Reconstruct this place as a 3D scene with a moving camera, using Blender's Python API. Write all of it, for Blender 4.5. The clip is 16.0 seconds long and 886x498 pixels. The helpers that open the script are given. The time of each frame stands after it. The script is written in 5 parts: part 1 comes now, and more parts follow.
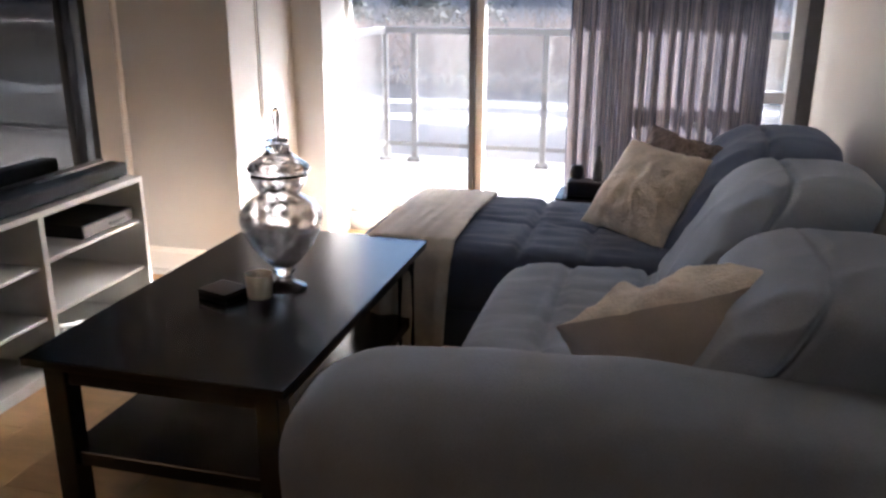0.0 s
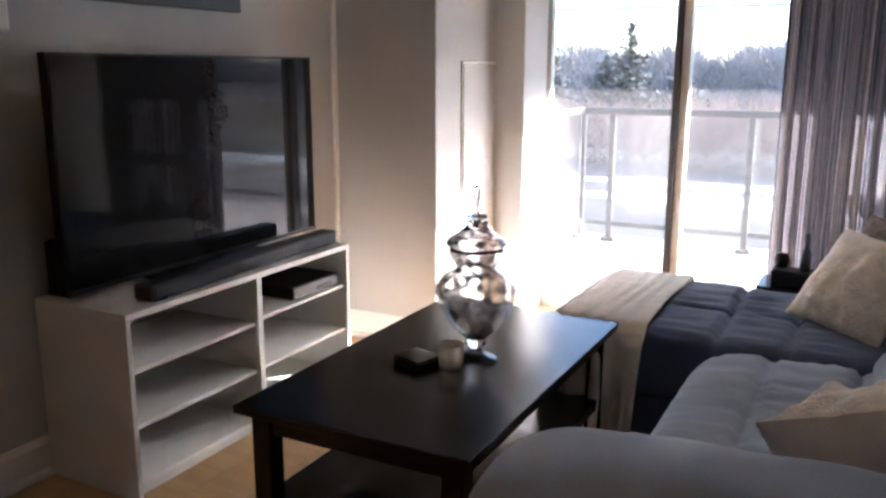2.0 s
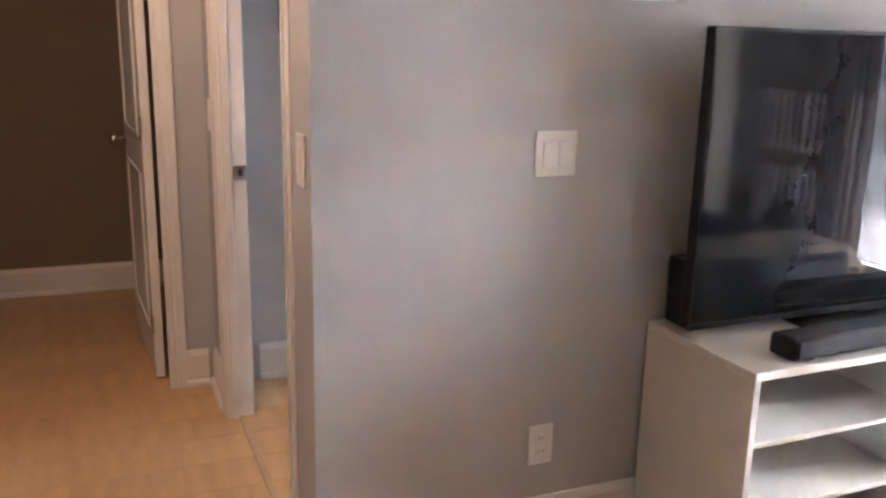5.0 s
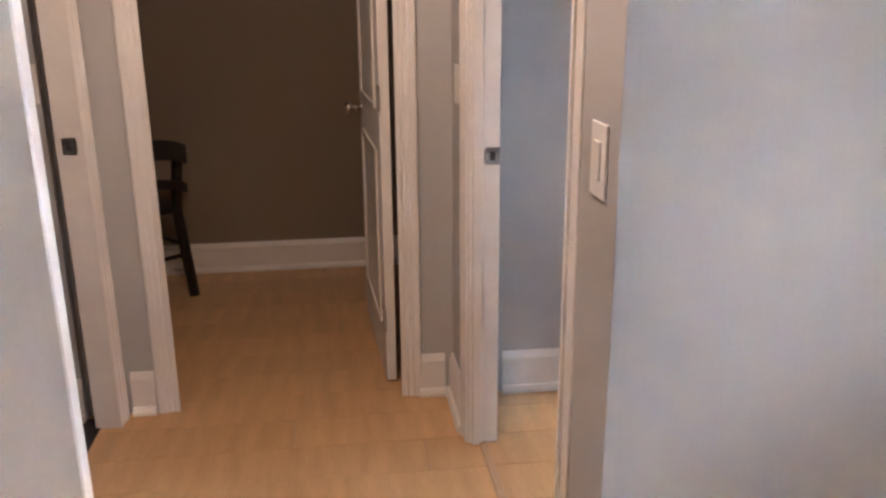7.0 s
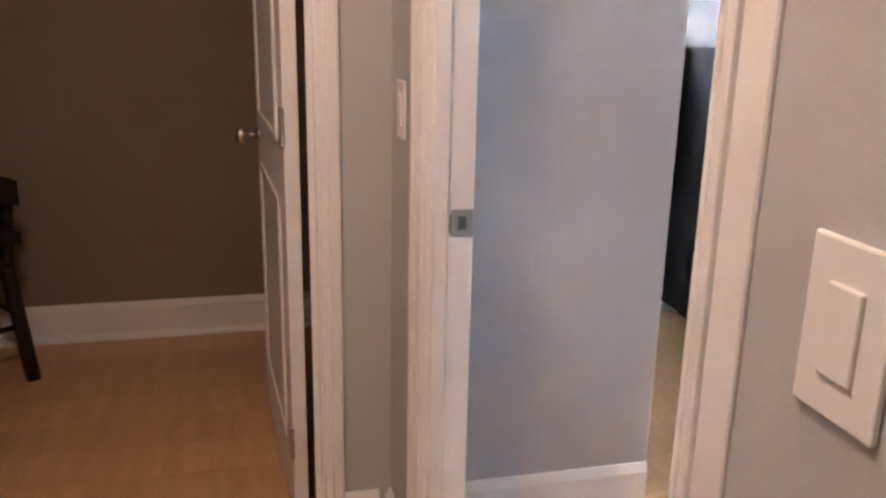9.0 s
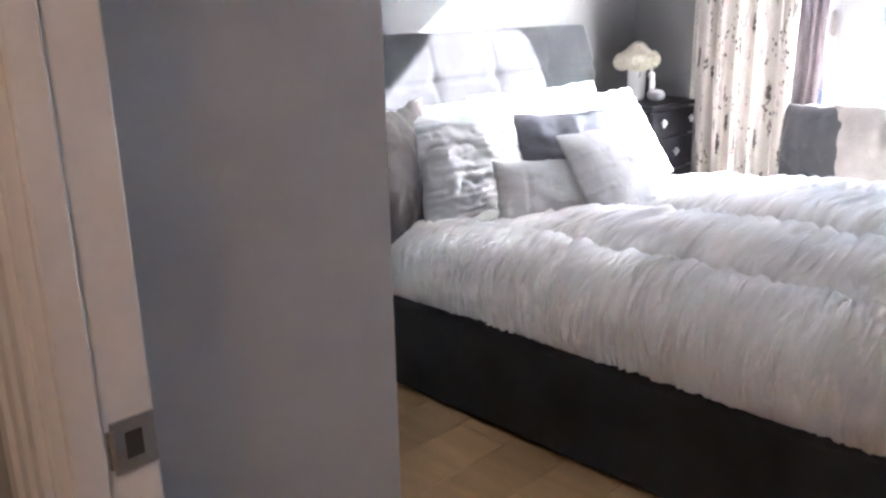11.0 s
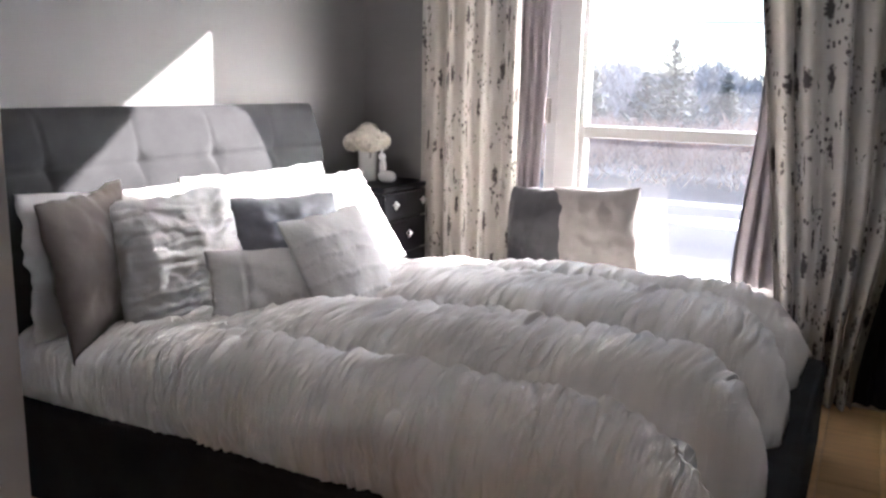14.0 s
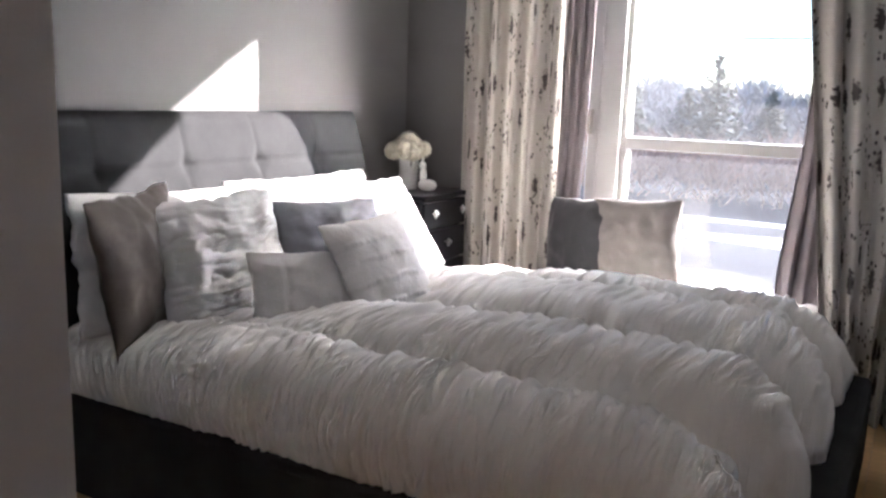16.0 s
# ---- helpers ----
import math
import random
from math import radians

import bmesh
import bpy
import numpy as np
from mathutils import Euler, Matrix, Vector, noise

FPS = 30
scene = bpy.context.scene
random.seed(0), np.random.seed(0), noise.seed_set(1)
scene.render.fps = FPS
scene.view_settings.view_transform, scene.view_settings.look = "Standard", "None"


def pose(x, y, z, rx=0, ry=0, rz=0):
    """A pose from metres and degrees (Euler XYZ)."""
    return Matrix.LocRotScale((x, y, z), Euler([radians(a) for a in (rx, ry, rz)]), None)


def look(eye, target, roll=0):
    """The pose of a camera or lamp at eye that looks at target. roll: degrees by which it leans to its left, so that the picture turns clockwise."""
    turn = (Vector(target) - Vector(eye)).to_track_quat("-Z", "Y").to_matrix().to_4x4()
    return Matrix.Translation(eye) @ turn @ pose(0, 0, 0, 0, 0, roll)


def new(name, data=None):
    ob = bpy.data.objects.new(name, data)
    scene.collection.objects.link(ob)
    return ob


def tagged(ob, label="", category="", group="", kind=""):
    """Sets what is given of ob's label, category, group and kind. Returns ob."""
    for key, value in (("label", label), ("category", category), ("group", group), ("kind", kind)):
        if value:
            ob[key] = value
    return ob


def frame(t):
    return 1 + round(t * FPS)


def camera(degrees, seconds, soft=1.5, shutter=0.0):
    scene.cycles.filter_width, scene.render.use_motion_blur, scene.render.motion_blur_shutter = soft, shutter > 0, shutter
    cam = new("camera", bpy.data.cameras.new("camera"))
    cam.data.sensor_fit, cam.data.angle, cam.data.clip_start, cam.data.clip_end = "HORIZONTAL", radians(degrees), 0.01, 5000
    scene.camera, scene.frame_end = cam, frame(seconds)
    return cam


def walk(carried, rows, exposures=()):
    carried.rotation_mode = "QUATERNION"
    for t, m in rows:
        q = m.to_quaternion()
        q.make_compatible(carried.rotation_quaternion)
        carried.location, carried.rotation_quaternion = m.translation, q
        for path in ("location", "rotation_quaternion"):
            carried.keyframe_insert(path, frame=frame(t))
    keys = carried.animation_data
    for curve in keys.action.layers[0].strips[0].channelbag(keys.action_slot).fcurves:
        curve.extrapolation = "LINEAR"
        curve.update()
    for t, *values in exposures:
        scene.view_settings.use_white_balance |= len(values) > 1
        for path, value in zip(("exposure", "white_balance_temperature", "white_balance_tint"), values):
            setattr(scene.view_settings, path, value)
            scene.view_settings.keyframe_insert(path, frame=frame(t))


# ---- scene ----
cam = camera(56.1, 16.0, soft=2.6)
PATH = [
    (0, (0.036, 0.61, 1.377), (-0.438, 2.459, 0.78), 0.2),
    (0.5, (0.117, 0.575, 1.389), (-0.39, 2.425, 0.82), -1.1),
    (1, (0.094, 0.569, 1.393), (-0.503, 2.413, 0.898), -1.0),
    (1.5, (0.067, 0.57, 1.398), (-0.663, 2.379, 0.957), -0.6),
    (2, (0.031, 0.574, 1.392), (-0.877, 2.305, 0.968), 0.1),
    (2.5, (-0.003, 0.591, 1.389), (-1.078, 2.226, 0.976), 0.4),
    (3, (-0.072, 0.626, 1.385), (-1.265, 2.175, 0.964), 0.8),
    (3.5, (-0.203, 0.69, 1.399), (-1.54, 2.122, 0.995), 1.0),
    (4, (-0.333, 0.748, 1.398), (-1.837, 2.009, 1.012), 0.7),
    (4.5, (-0.466, 0.821, 1.374), (-2.139, 1.834, 0.96), 0.9),
    (5, (-0.585, 0.913, 1.367), (-2.38, 1.663, 0.902), 1.3),
    (7.5, (-1.406, 0.93, 1.357), (-3.309, 1.149, 0.783), -0.4),
    (8, (-1.614, 0.947, 1.339), (-3.518, 1.175, 0.769), 0.5),
    (10.3, (-2.691, 1.023, 1.286), (-4.306, 2.073, 0.749), -0.7),
    (11, (-2.883, 1.097, 1.304), (-4.242, 2.451, 0.737), -1.2),
    (11.5, (-2.957, 1.203, 1.274), (-4.138, 2.719, 0.721), -0.9),
    (12, (-2.987, 1.31, 1.272), (-4.059, 2.918, 0.757), -0.7),
    (12.5, (-2.987, 1.365, 1.286), (-3.978, 3.041, 0.828), -0.1),
    (13, (-2.963, 1.38, 1.303), (-3.912, 3.089, 0.881), 0.5),
    (13.5, (-2.962, 1.377, 1.29), (-3.886, 3.103, 0.881), 1.0),
    (14, (-2.979, 1.353, 1.299), (-3.881, 3.094, 0.907), 1.3),
    (14.5, (-2.966, 1.374, 1.294), (-3.875, 3.119, 0.933), 1.1),
    (15, (-2.988, 1.351, 1.301), (-3.886, 3.102, 0.941), 1.3),
    (15.5, (-2.967, 1.371, 1.301), (-3.885, 3.108, 0.929), 1.4),
    (16, (-2.981, 1.345, 1.276), (-3.966, 3.048, 0.914), 1.9),
]
walk(cam, [(t, look(eye, target, roll)) for t, eye, target, roll in PATH],
     exposures=[(0.0, 3.5, 6200, 19), (1.0, 3.8, 6150, 19), (3.0, 3.7, 6100, 19), (3.6, 4.0, 6100, 18), (4.5, 5.65, 6100, 18), (5.2, 5.7, 5950, 18), (7.3, 5.95, 5700, 16), (8.2, 6.35, 5700, 16), (10.3, 4.95, 5500, 17), (11.0, 4.8, 5700, 17), (12.5, 4.25, 6000, 18), (14.0, 3.72, 6150, 19), (16.0, 3.58, 6200, 19)])

# ---- place ----
# world: winter sun low over the balcony side
world = bpy.data.worlds.new("world")
scene.world = world
world.use_nodes = True
wn = world.node_tree.nodes
sky = wn.new("ShaderNodeTexSky")
sky.sky_type = 'NISHITA'
sky.sun_disc = False
sky.sun_elevation = radians(24)
sky.sun_rotation = radians(45)
sky.dust_density = 0.0
sky.ozone_density = 3.0
wn["Background"].inputs["Strength"].default_value = 0.054
world.node_tree.links.new(sky.outputs[0], wn["Background"].inputs[0])

sun_data = bpy.data.lights.new("sun", 'SUN')
sun_data.energy = 2.9
sun_data.angle = radians(0.6)
sun_data.color = (1.0, 0.94, 0.85)
sun = new("sun", sun_data)
sun.matrix_world = look((20, 20, 12.6), (0, 0, 0))

# unseen lamp, assumed from the warm light in the hall
def ceiling_bulb(name, loc, power):
    d = bpy.data.lights.new(name, 'POINT')
    d.energy, d.shadow_soft_size, d.color = power, 0.09, (1.0, 0.66, 0.42)
    o = new(name, d)
    o.location = loc
    return o
ceiling_bulb("assumed_hall_light", (-2.75, 0.75, 2.3), 0.62)

# ---- materials ----
def mat(name, col, rough=0.6, metal=0.0, var=0.12, scale=6.0, bump=0.05, bscale=80.0, stretch=(1, 1, 1), sheen=0.0, coat=0.0, spec=0.5, rvar=0.08):
    """Principled surface with colour variation at two scales and fine relief."""
    m = bpy.data.materials.new(name)
    m.use_nodes = True
    nt = m.node_tree
    b = nt.nodes["Principled BSDF"]
    b.inputs["Metallic"].default_value = metal
    b.inputs["Specular IOR Level"].default_value = spec
    if sheen:
        b.inputs["Sheen Weight"].default_value = sheen
        b.inputs["Sheen Roughness"].default_value = 0.4
    if coat:
        b.inputs["Coat Weight"].default_value = coat
        b.inputs["Coat Roughness"].default_value = 0.1
    tc = nt.nodes.new("ShaderNodeTexCoord")
    mp = nt.nodes.new("ShaderNodeMapping")
    mp.inputs["Scale"].default_value = stretch
    nt.links.new(tc.outputs["Object"], mp.inputs["Vector"])
    n1 = nt.nodes.new("ShaderNodeTexNoise")
    n1.inputs["Scale"].default_value, n1.inputs["Detail"].default_value = scale, 4
    n2 = nt.nodes.new("ShaderNodeTexNoise")
    n2.inputs["Scale"].default_value, n2.inputs["Detail"].default_value = bscale, 3
    for n in (n1, n2):
        nt.links.new(mp.outputs[0], n.inputs["Vector"])
    ramp = nt.nodes.new("ShaderNodeMapRange")
    ramp.inputs[1].default_value, ramp.inputs[2].default_value = 0.3, 0.7
    ramp.inputs[3].default_value, ramp.inputs[4].default_value = 1 - var, 1 + var
    nt.links.new(n1.outputs["Fac"], ramp.inputs[0])
    grain = nt.nodes.new("ShaderNodeMapRange")
    grain.inputs[1].default_value, grain.inputs[2].default_value = 0.3, 0.7
    grain.inputs[3].default_value, grain.inputs[4].default_value = 1 - var * 0.5, 1 + var * 0.5
    nt.links.new(n2.outputs["Fac"], grain.inputs[0])
    mul = nt.nodes.new("ShaderNodeMath")
    mul.operation = 'MULTIPLY'
    nt.links.new(ramp.outputs[0], mul.inputs[0])
    nt.links.new(grain.outputs[0], mul.inputs[1])
    vm = nt.nodes.new("ShaderNodeVectorMath")
    vm.operation = 'SCALE'
    vm.inputs[0].default_value = col
    nt.links.new(mul.outputs[0], vm.inputs["Scale"])
    nt.links.new(vm.outputs[0], b.inputs["Base Color"])
    rr = nt.nodes.new("ShaderNodeMapRange")
    rr.inputs[3].default_value, rr.inputs[4].default_value = max(0.02, rough - rvar), min(1, rough + rvar)
    nt.links.new(n1.outputs["Fac"], rr.inputs[0])
    nt.links.new(rr.outputs[0], b.inputs["Roughness"])
    if bump:
        bp = nt.nodes.new("ShaderNodeBump")
        bp.inputs["Strength"].default_value = bump
        bp.inputs["Distance"].default_value = 0.01
        nt.links.new(n2.outputs["Fac"], bp.inputs["Height"])
        nt.links.new(bp.outputs[0], b.inputs["Normal"])
    return m

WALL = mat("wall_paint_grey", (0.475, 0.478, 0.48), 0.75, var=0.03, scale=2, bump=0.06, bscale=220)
# The grey wall paint again, darkened to hold down window light in the bedroom.
WALL_BED_SHADED = mat("wall_paint_darkened", (0.175, 0.172, 0.168), 0.75, var=0.03, scale=2, bump=0.06, bscale=220)
WALL_TAUPE = mat("wall_paint_taupe", (0.25, 0.195, 0.14), 0.75, var=0.03, scale=2, bump=0.06, bscale=220)
WALL_WARM = mat("wall_paint_cream", (0.66, 0.63, 0.57), 0.75, var=0.03, scale=2, bump=0.06, bscale=220)
CEIL = mat("ceiling_paint", (0.8, 0.8, 0.78), 0.9, var=0.03, bump=0.2, bscale=120)
TRIM = mat("white_trim_paint", (0.8, 0.78, 0.75), 0.4, var=0.03, bump=0.02)
WHITE_LAM = mat("white_laminate", (0.68, 0.675, 0.65), 0.45, var=0.02, bump=0.01)
BLACK_WOOD = mat("black_brown_wood", (0.008, 0.008, 0.009), 0.26, var=0.2, scale=5, bump=0.012, bscale=60, stretch=(6, 1, 6), rvar=0.02, spec=0.36)
PLASTIC = mat("black_plastic", (0.01, 0.01, 0.012), 0.45, var=0.1, bump=0.02, spec=0.3)
GREY_CLOTH = mat("speaker_cloth", (0.016, 0.016, 0.019), 0.8, var=0.2, bump=0.3, bscale=500)
SCREEN = mat("tv_glass", (0.011, 0.012, 0.013), 0.035, var=0.05, bump=0, spec=0.3, rvar=0.005)
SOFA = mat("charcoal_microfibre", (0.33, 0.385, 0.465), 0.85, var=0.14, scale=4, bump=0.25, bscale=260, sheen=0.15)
# Same sofa cloth, its darker blue look by the window put into the colour.
SOFA_BLUE_SHADE = mat("microfibre_blue_shade", (0.085, 0.115, 0.19), 0.85, var=0.14, scale=4, bump=0.25, bscale=260, sheen=0.2)
CREAM_FUR = mat("cream_plush", (0.78, 0.71, 0.61), 0.95, var=0.14, scale=16, bump=0.6, bscale=110, sheen=0.3)
BEIGE = mat("taupe_cotton", (0.5, 0.455, 0.415), 0.9, var=0.1, scale=10, bump=0.3, bscale=300)
THROW = mat("cream_knit", (0.76, 0.71, 0.63), 0.95, var=0.1, scale=14, bump=0.5, bscale=160, sheen=0.3)
METAL = mat("brushed_nickel", (0.5, 0.47, 0.43), 0.32, metal=1.0, var=0.08, bump=0.03)
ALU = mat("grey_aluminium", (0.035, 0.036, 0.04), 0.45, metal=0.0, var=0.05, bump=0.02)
FRAME_W = mat("white_window_frame", (0.52, 0.515, 0.5), 0.4, var=0.03, bump=0.01)
FRAME_D = mat("dark_frame_and_shade", (0.05, 0.05, 0.055), 0.5, var=0.1, bump=0.01)
DARK_CLOTH = mat("charcoal_linen", (0.041, 0.042, 0.044), 0.9, var=0.16, scale=8, bump=0.35, bscale=400, spec=0.06)
DUVET = mat("white_cotton", (0.9, 0.875, 0.84), 0.9, var=0.03, scale=10, bump=0.75, bscale=40, stretch=(1, 0.14, 0.14), sheen=0.1)
PILLOW_W = mat("white_pillow_cotton", (0.74, 0.73, 0.72), 0.9, var=0.04, scale=10, bump=0.25, bscale=160)
SILVER_TAUPE = mat("silver_taupe_velvet", (0.23, 0.21, 0.198), 0.8, var=0.14, scale=9, bump=0.2, bscale=250, sheen=0.4)
PILLOW_G = mat("taupe_velvet", (0.12, 0.1, 0.088), 0.9, var=0.14, scale=9, bump=0.2, bscale=250, sheen=0.4)
PILLOW_B = mat("slate_satin", (0.24, 0.245, 0.28), 0.42, var=0.1, scale=7, bump=0.1, bscale=200, sheen=0.3)
PLATE = mat("switch_plate_plastic", (0.8, 0.79, 0.76), 0.35, var=0.01, bump=0)
# Snow coloured darker so the sunlit balcony throws less light indoors.
BALCONY_SNOW = mat("dimmed_balcony_snow", (0.27, 0.27, 0.28), 0.8, var=0.1, scale=2, bump=0.4, bscale=9)
SNOW = mat("trodden_snow", (0.76, 0.78, 0.81), 0.8, var=0.06, scale=2, bump=0.5, bscale=9)
CONCRETE = mat("pale_concrete", (0.3, 0.295, 0.28), 0.85, var=0.08, scale=3, bump=0.2, bscale=40)
DARK_TILE = mat("dark_tile", (0.02, 0.019, 0.02), 0.35, var=0.2, bump=0.03)
CERAMIC = mat("white_ceramic", (0.8, 0.8, 0.78), 0.2, var=0.02, bump=0, coat=0.5)
PETAL = mat("ivory_petals", (0.74, 0.7, 0.58), 0.8, var=0.1, scale=20, bump=0.1)
WAX = mat("candle_wax", (0.8, 0.77, 0.7), 0.5, var=0.03, bump=0.02)
BRUSH = mat("bare_brushwood", (0.31, 0.23, 0.195), 0.95, var=0.4, scale=0.6, bump=0.4, bscale=4)
FIR = mat("fir_needles", (0.17, 0.18, 0.17), 0.9, var=0.4, scale=0.8, bump=0.3, bscale=6)
BARK = mat("bark", (0.09, 0.07, 0.055), 0.9, var=0.3, scale=4, bump=0.4, bscale=20)
ASPHALT = mat("damp_asphalt", (0.06, 0.063, 0.07), 0.85, var=0.2, scale=0.3, bump=0.1, bscale=8, spec=0.12)
MAUVE = mat("mauve_voile", (0.3, 0.265, 0.275), 0.85, var=0.08, scale=12, bump=0.2, bscale=300)

def glass_mat(name, tint=(1, 1, 1), rough=0.0, ior=1.45):
    m = bpy.data.materials.new(name)
    m.use_nodes = True
    b = m.node_tree.nodes["Principled BSDF"]
    b.inputs["Base Color"].default_value = (*tint, 1)
    b.inputs["Transmission Weight"].default_value = 1
    b.inputs["Roughness"].default_value = rough
    b.inputs["IOR"].default_value = ior
    return m
GLASS = glass_mat("clear_glass", (0.97, 0.99, 0.98))
def hazed_glass():
    """Clear window glass; a faint white scatter is mixed in as haze over the view."""
    m = glass_mat("hazed_window_glass", (0.97, 0.99, 0.98))
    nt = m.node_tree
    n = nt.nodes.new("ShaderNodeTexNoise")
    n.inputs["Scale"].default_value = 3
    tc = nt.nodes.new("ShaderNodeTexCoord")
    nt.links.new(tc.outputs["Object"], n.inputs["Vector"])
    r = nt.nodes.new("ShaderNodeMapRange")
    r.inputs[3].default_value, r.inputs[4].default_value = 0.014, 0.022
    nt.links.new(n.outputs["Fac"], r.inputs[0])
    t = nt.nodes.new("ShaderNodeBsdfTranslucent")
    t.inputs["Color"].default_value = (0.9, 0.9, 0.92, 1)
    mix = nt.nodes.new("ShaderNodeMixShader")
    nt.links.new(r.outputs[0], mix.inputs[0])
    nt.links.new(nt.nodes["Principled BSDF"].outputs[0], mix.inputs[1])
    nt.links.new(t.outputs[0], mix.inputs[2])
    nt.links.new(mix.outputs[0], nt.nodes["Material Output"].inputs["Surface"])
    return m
WINDOW_GLASS = hazed_glass()
FROST = glass_mat("balcony_glass", (0.86, 0.88, 0.9), 0.06)
MERCURY = glass_mat("smoked_mercury_glass", (0.8, 0.8, 0.82), 0.03, 1.5)

def wood_floor_mat():
    m = mat("maple_planks", (0.6, 0.375, 0.18), 0.38, var=0.12, scale=3, bump=0.05, bscale=40, stretch=(0.6, 9, 1), coat=0.15)
    nt = m.node_tree
    info = nt.nodes.new("ShaderNodeObjectInfo")
    mr = nt.nodes.new("ShaderNodeMapRange")
    mr.inputs[3].default_value, mr.inputs[4].default_value = 0.93, 1.06
    nt.links.new(info.outputs["Random"], mr.inputs[0])
    old = [n for n in nt.nodes if n.type == 'VECT_MATH'][0]
    mul = nt.nodes.new("ShaderNodeVectorMath")
    mul.operation = 'SCALE'
    nt.links.new(old.outputs[0], mul.inputs[0])
    nt.links.new(mr.outputs[0], mul.inputs["Scale"])
    nt.links.new(mul.outputs[0], nt.nodes["Principled BSDF"].inputs["Base Color"])
    return m
PLANK = wood_floor_mat()

def silver_mat():
    """Blotched silvering: clear glass shows between the patches."""
    m = mat("mottled_silvering", (0.42, 0.42, 0.43), 0.2, metal=1.0, var=0.25, scale=26, bump=0.12, bscale=38)
    nt = m.node_tree
    n = nt.nodes.new("ShaderNodeTexNoise")
    n.inputs["Scale"].default_value, n.inputs["Detail"].default_value = 34, 6
    tc = [k for k in nt.nodes if k.type == 'TEX_COORD'][0]
    nt.links.new(tc.outputs["Object"], n.inputs["Vector"])
    r = nt.nodes.new("ShaderNodeMapRange")
    r.inputs[1].default_value, r.inputs[2].default_value = 0.44, 0.62
    nt.links.new(n.outputs["Fac"], r.inputs[0])
    t = nt.nodes.new("ShaderNodeBsdfTransparent")
    mix = nt.nodes.new("ShaderNodeMixShader")
    nt.links.new(r.outputs[0], mix.inputs[0])
    nt.links.new(t.outputs[0], mix.inputs[1])
    nt.links.new(nt.nodes["Principled BSDF"].outputs[0], mix.inputs[2])
    nt.links.new(mix.outputs[0], nt.nodes["Material Output"].inputs["Surface"])
    return m
SILVER = silver_mat()

def stripes_mat(name, axis_scale, stops, base_rough=0.9):
    """Cloth with vertical stripes along the UV map's u."""
    m = bpy.data.materials.new(name)
    m.use_nodes = True
    nt = m.node_tree
    b = nt.nodes["Principled BSDF"]
    b.inputs["Roughness"].default_value = base_rough
    uv = nt.nodes.new("ShaderNodeUVMap")
    sep = nt.nodes.new("ShaderNodeSeparateXYZ")
    nt.links.new(uv.outputs[0], sep.inputs[0])
    n = nt.nodes.new("ShaderNodeTexNoise")
    n.noise_dimensions = '1D'
    n.inputs["Scale"].default_value, n.inputs["Detail"].default_value = axis_scale, 2
    nt.links.new(sep.outputs[0], n.inputs["W"])
    r = nt.nodes.new("ShaderNodeValToRGB")
    r.color_ramp.interpolation = 'CONSTANT'
    e = r.color_ramp.elements
    e[0].position, e[0].color = stops[0][0], (*stops[0][1], 1)
    e[1].position, e[1].color = stops[1][0], (*stops[1][1], 1)
    for p, c in stops[2:]:
        k = e.new(p)
        k.color = (*c, 1)
    nt.links.new(n.outputs["Fac"], r.inputs[0])
    nt.links.new(r.outputs[0], b.inputs["Base Color"])
    # thin cloth lets some daylight through
    b.inputs["Transmission Weight"].default_value = 0.0
    tr = nt.nodes.new("ShaderNodeBsdfTranslucent")
    nt.links.new(r.outputs[0], tr.inputs["Color"])
    mix = nt.nodes.new("ShaderNodeMixShader")
    mix.inputs[0].default_value = 0.16
    nt.links.new(b.outputs[0], mix.inputs[1])
    nt.links.new(tr.outputs[0], mix.inputs[2])
    nt.links.new(mix.outputs[0], nt.nodes["Material Output"].inputs["Surface"])
    return m
STRIPE = stripes_mat("striped_curtain_cloth", 105, [(0.0, (0.035, 0.043, 0.07)), (0.36, (0.2, 0.18, 0.185)), (0.42, (0.045, 0.056, 0.095)), (0.48, (0.38, 0.345, 0.34)), (0.52, (0.05, 0.062, 0.1)), (0.57, (0.34, 0.3, 0.3)), (0.62, (0.1, 0.1, 0.13)), (0.66, (0.03, 0.038, 0.06))])

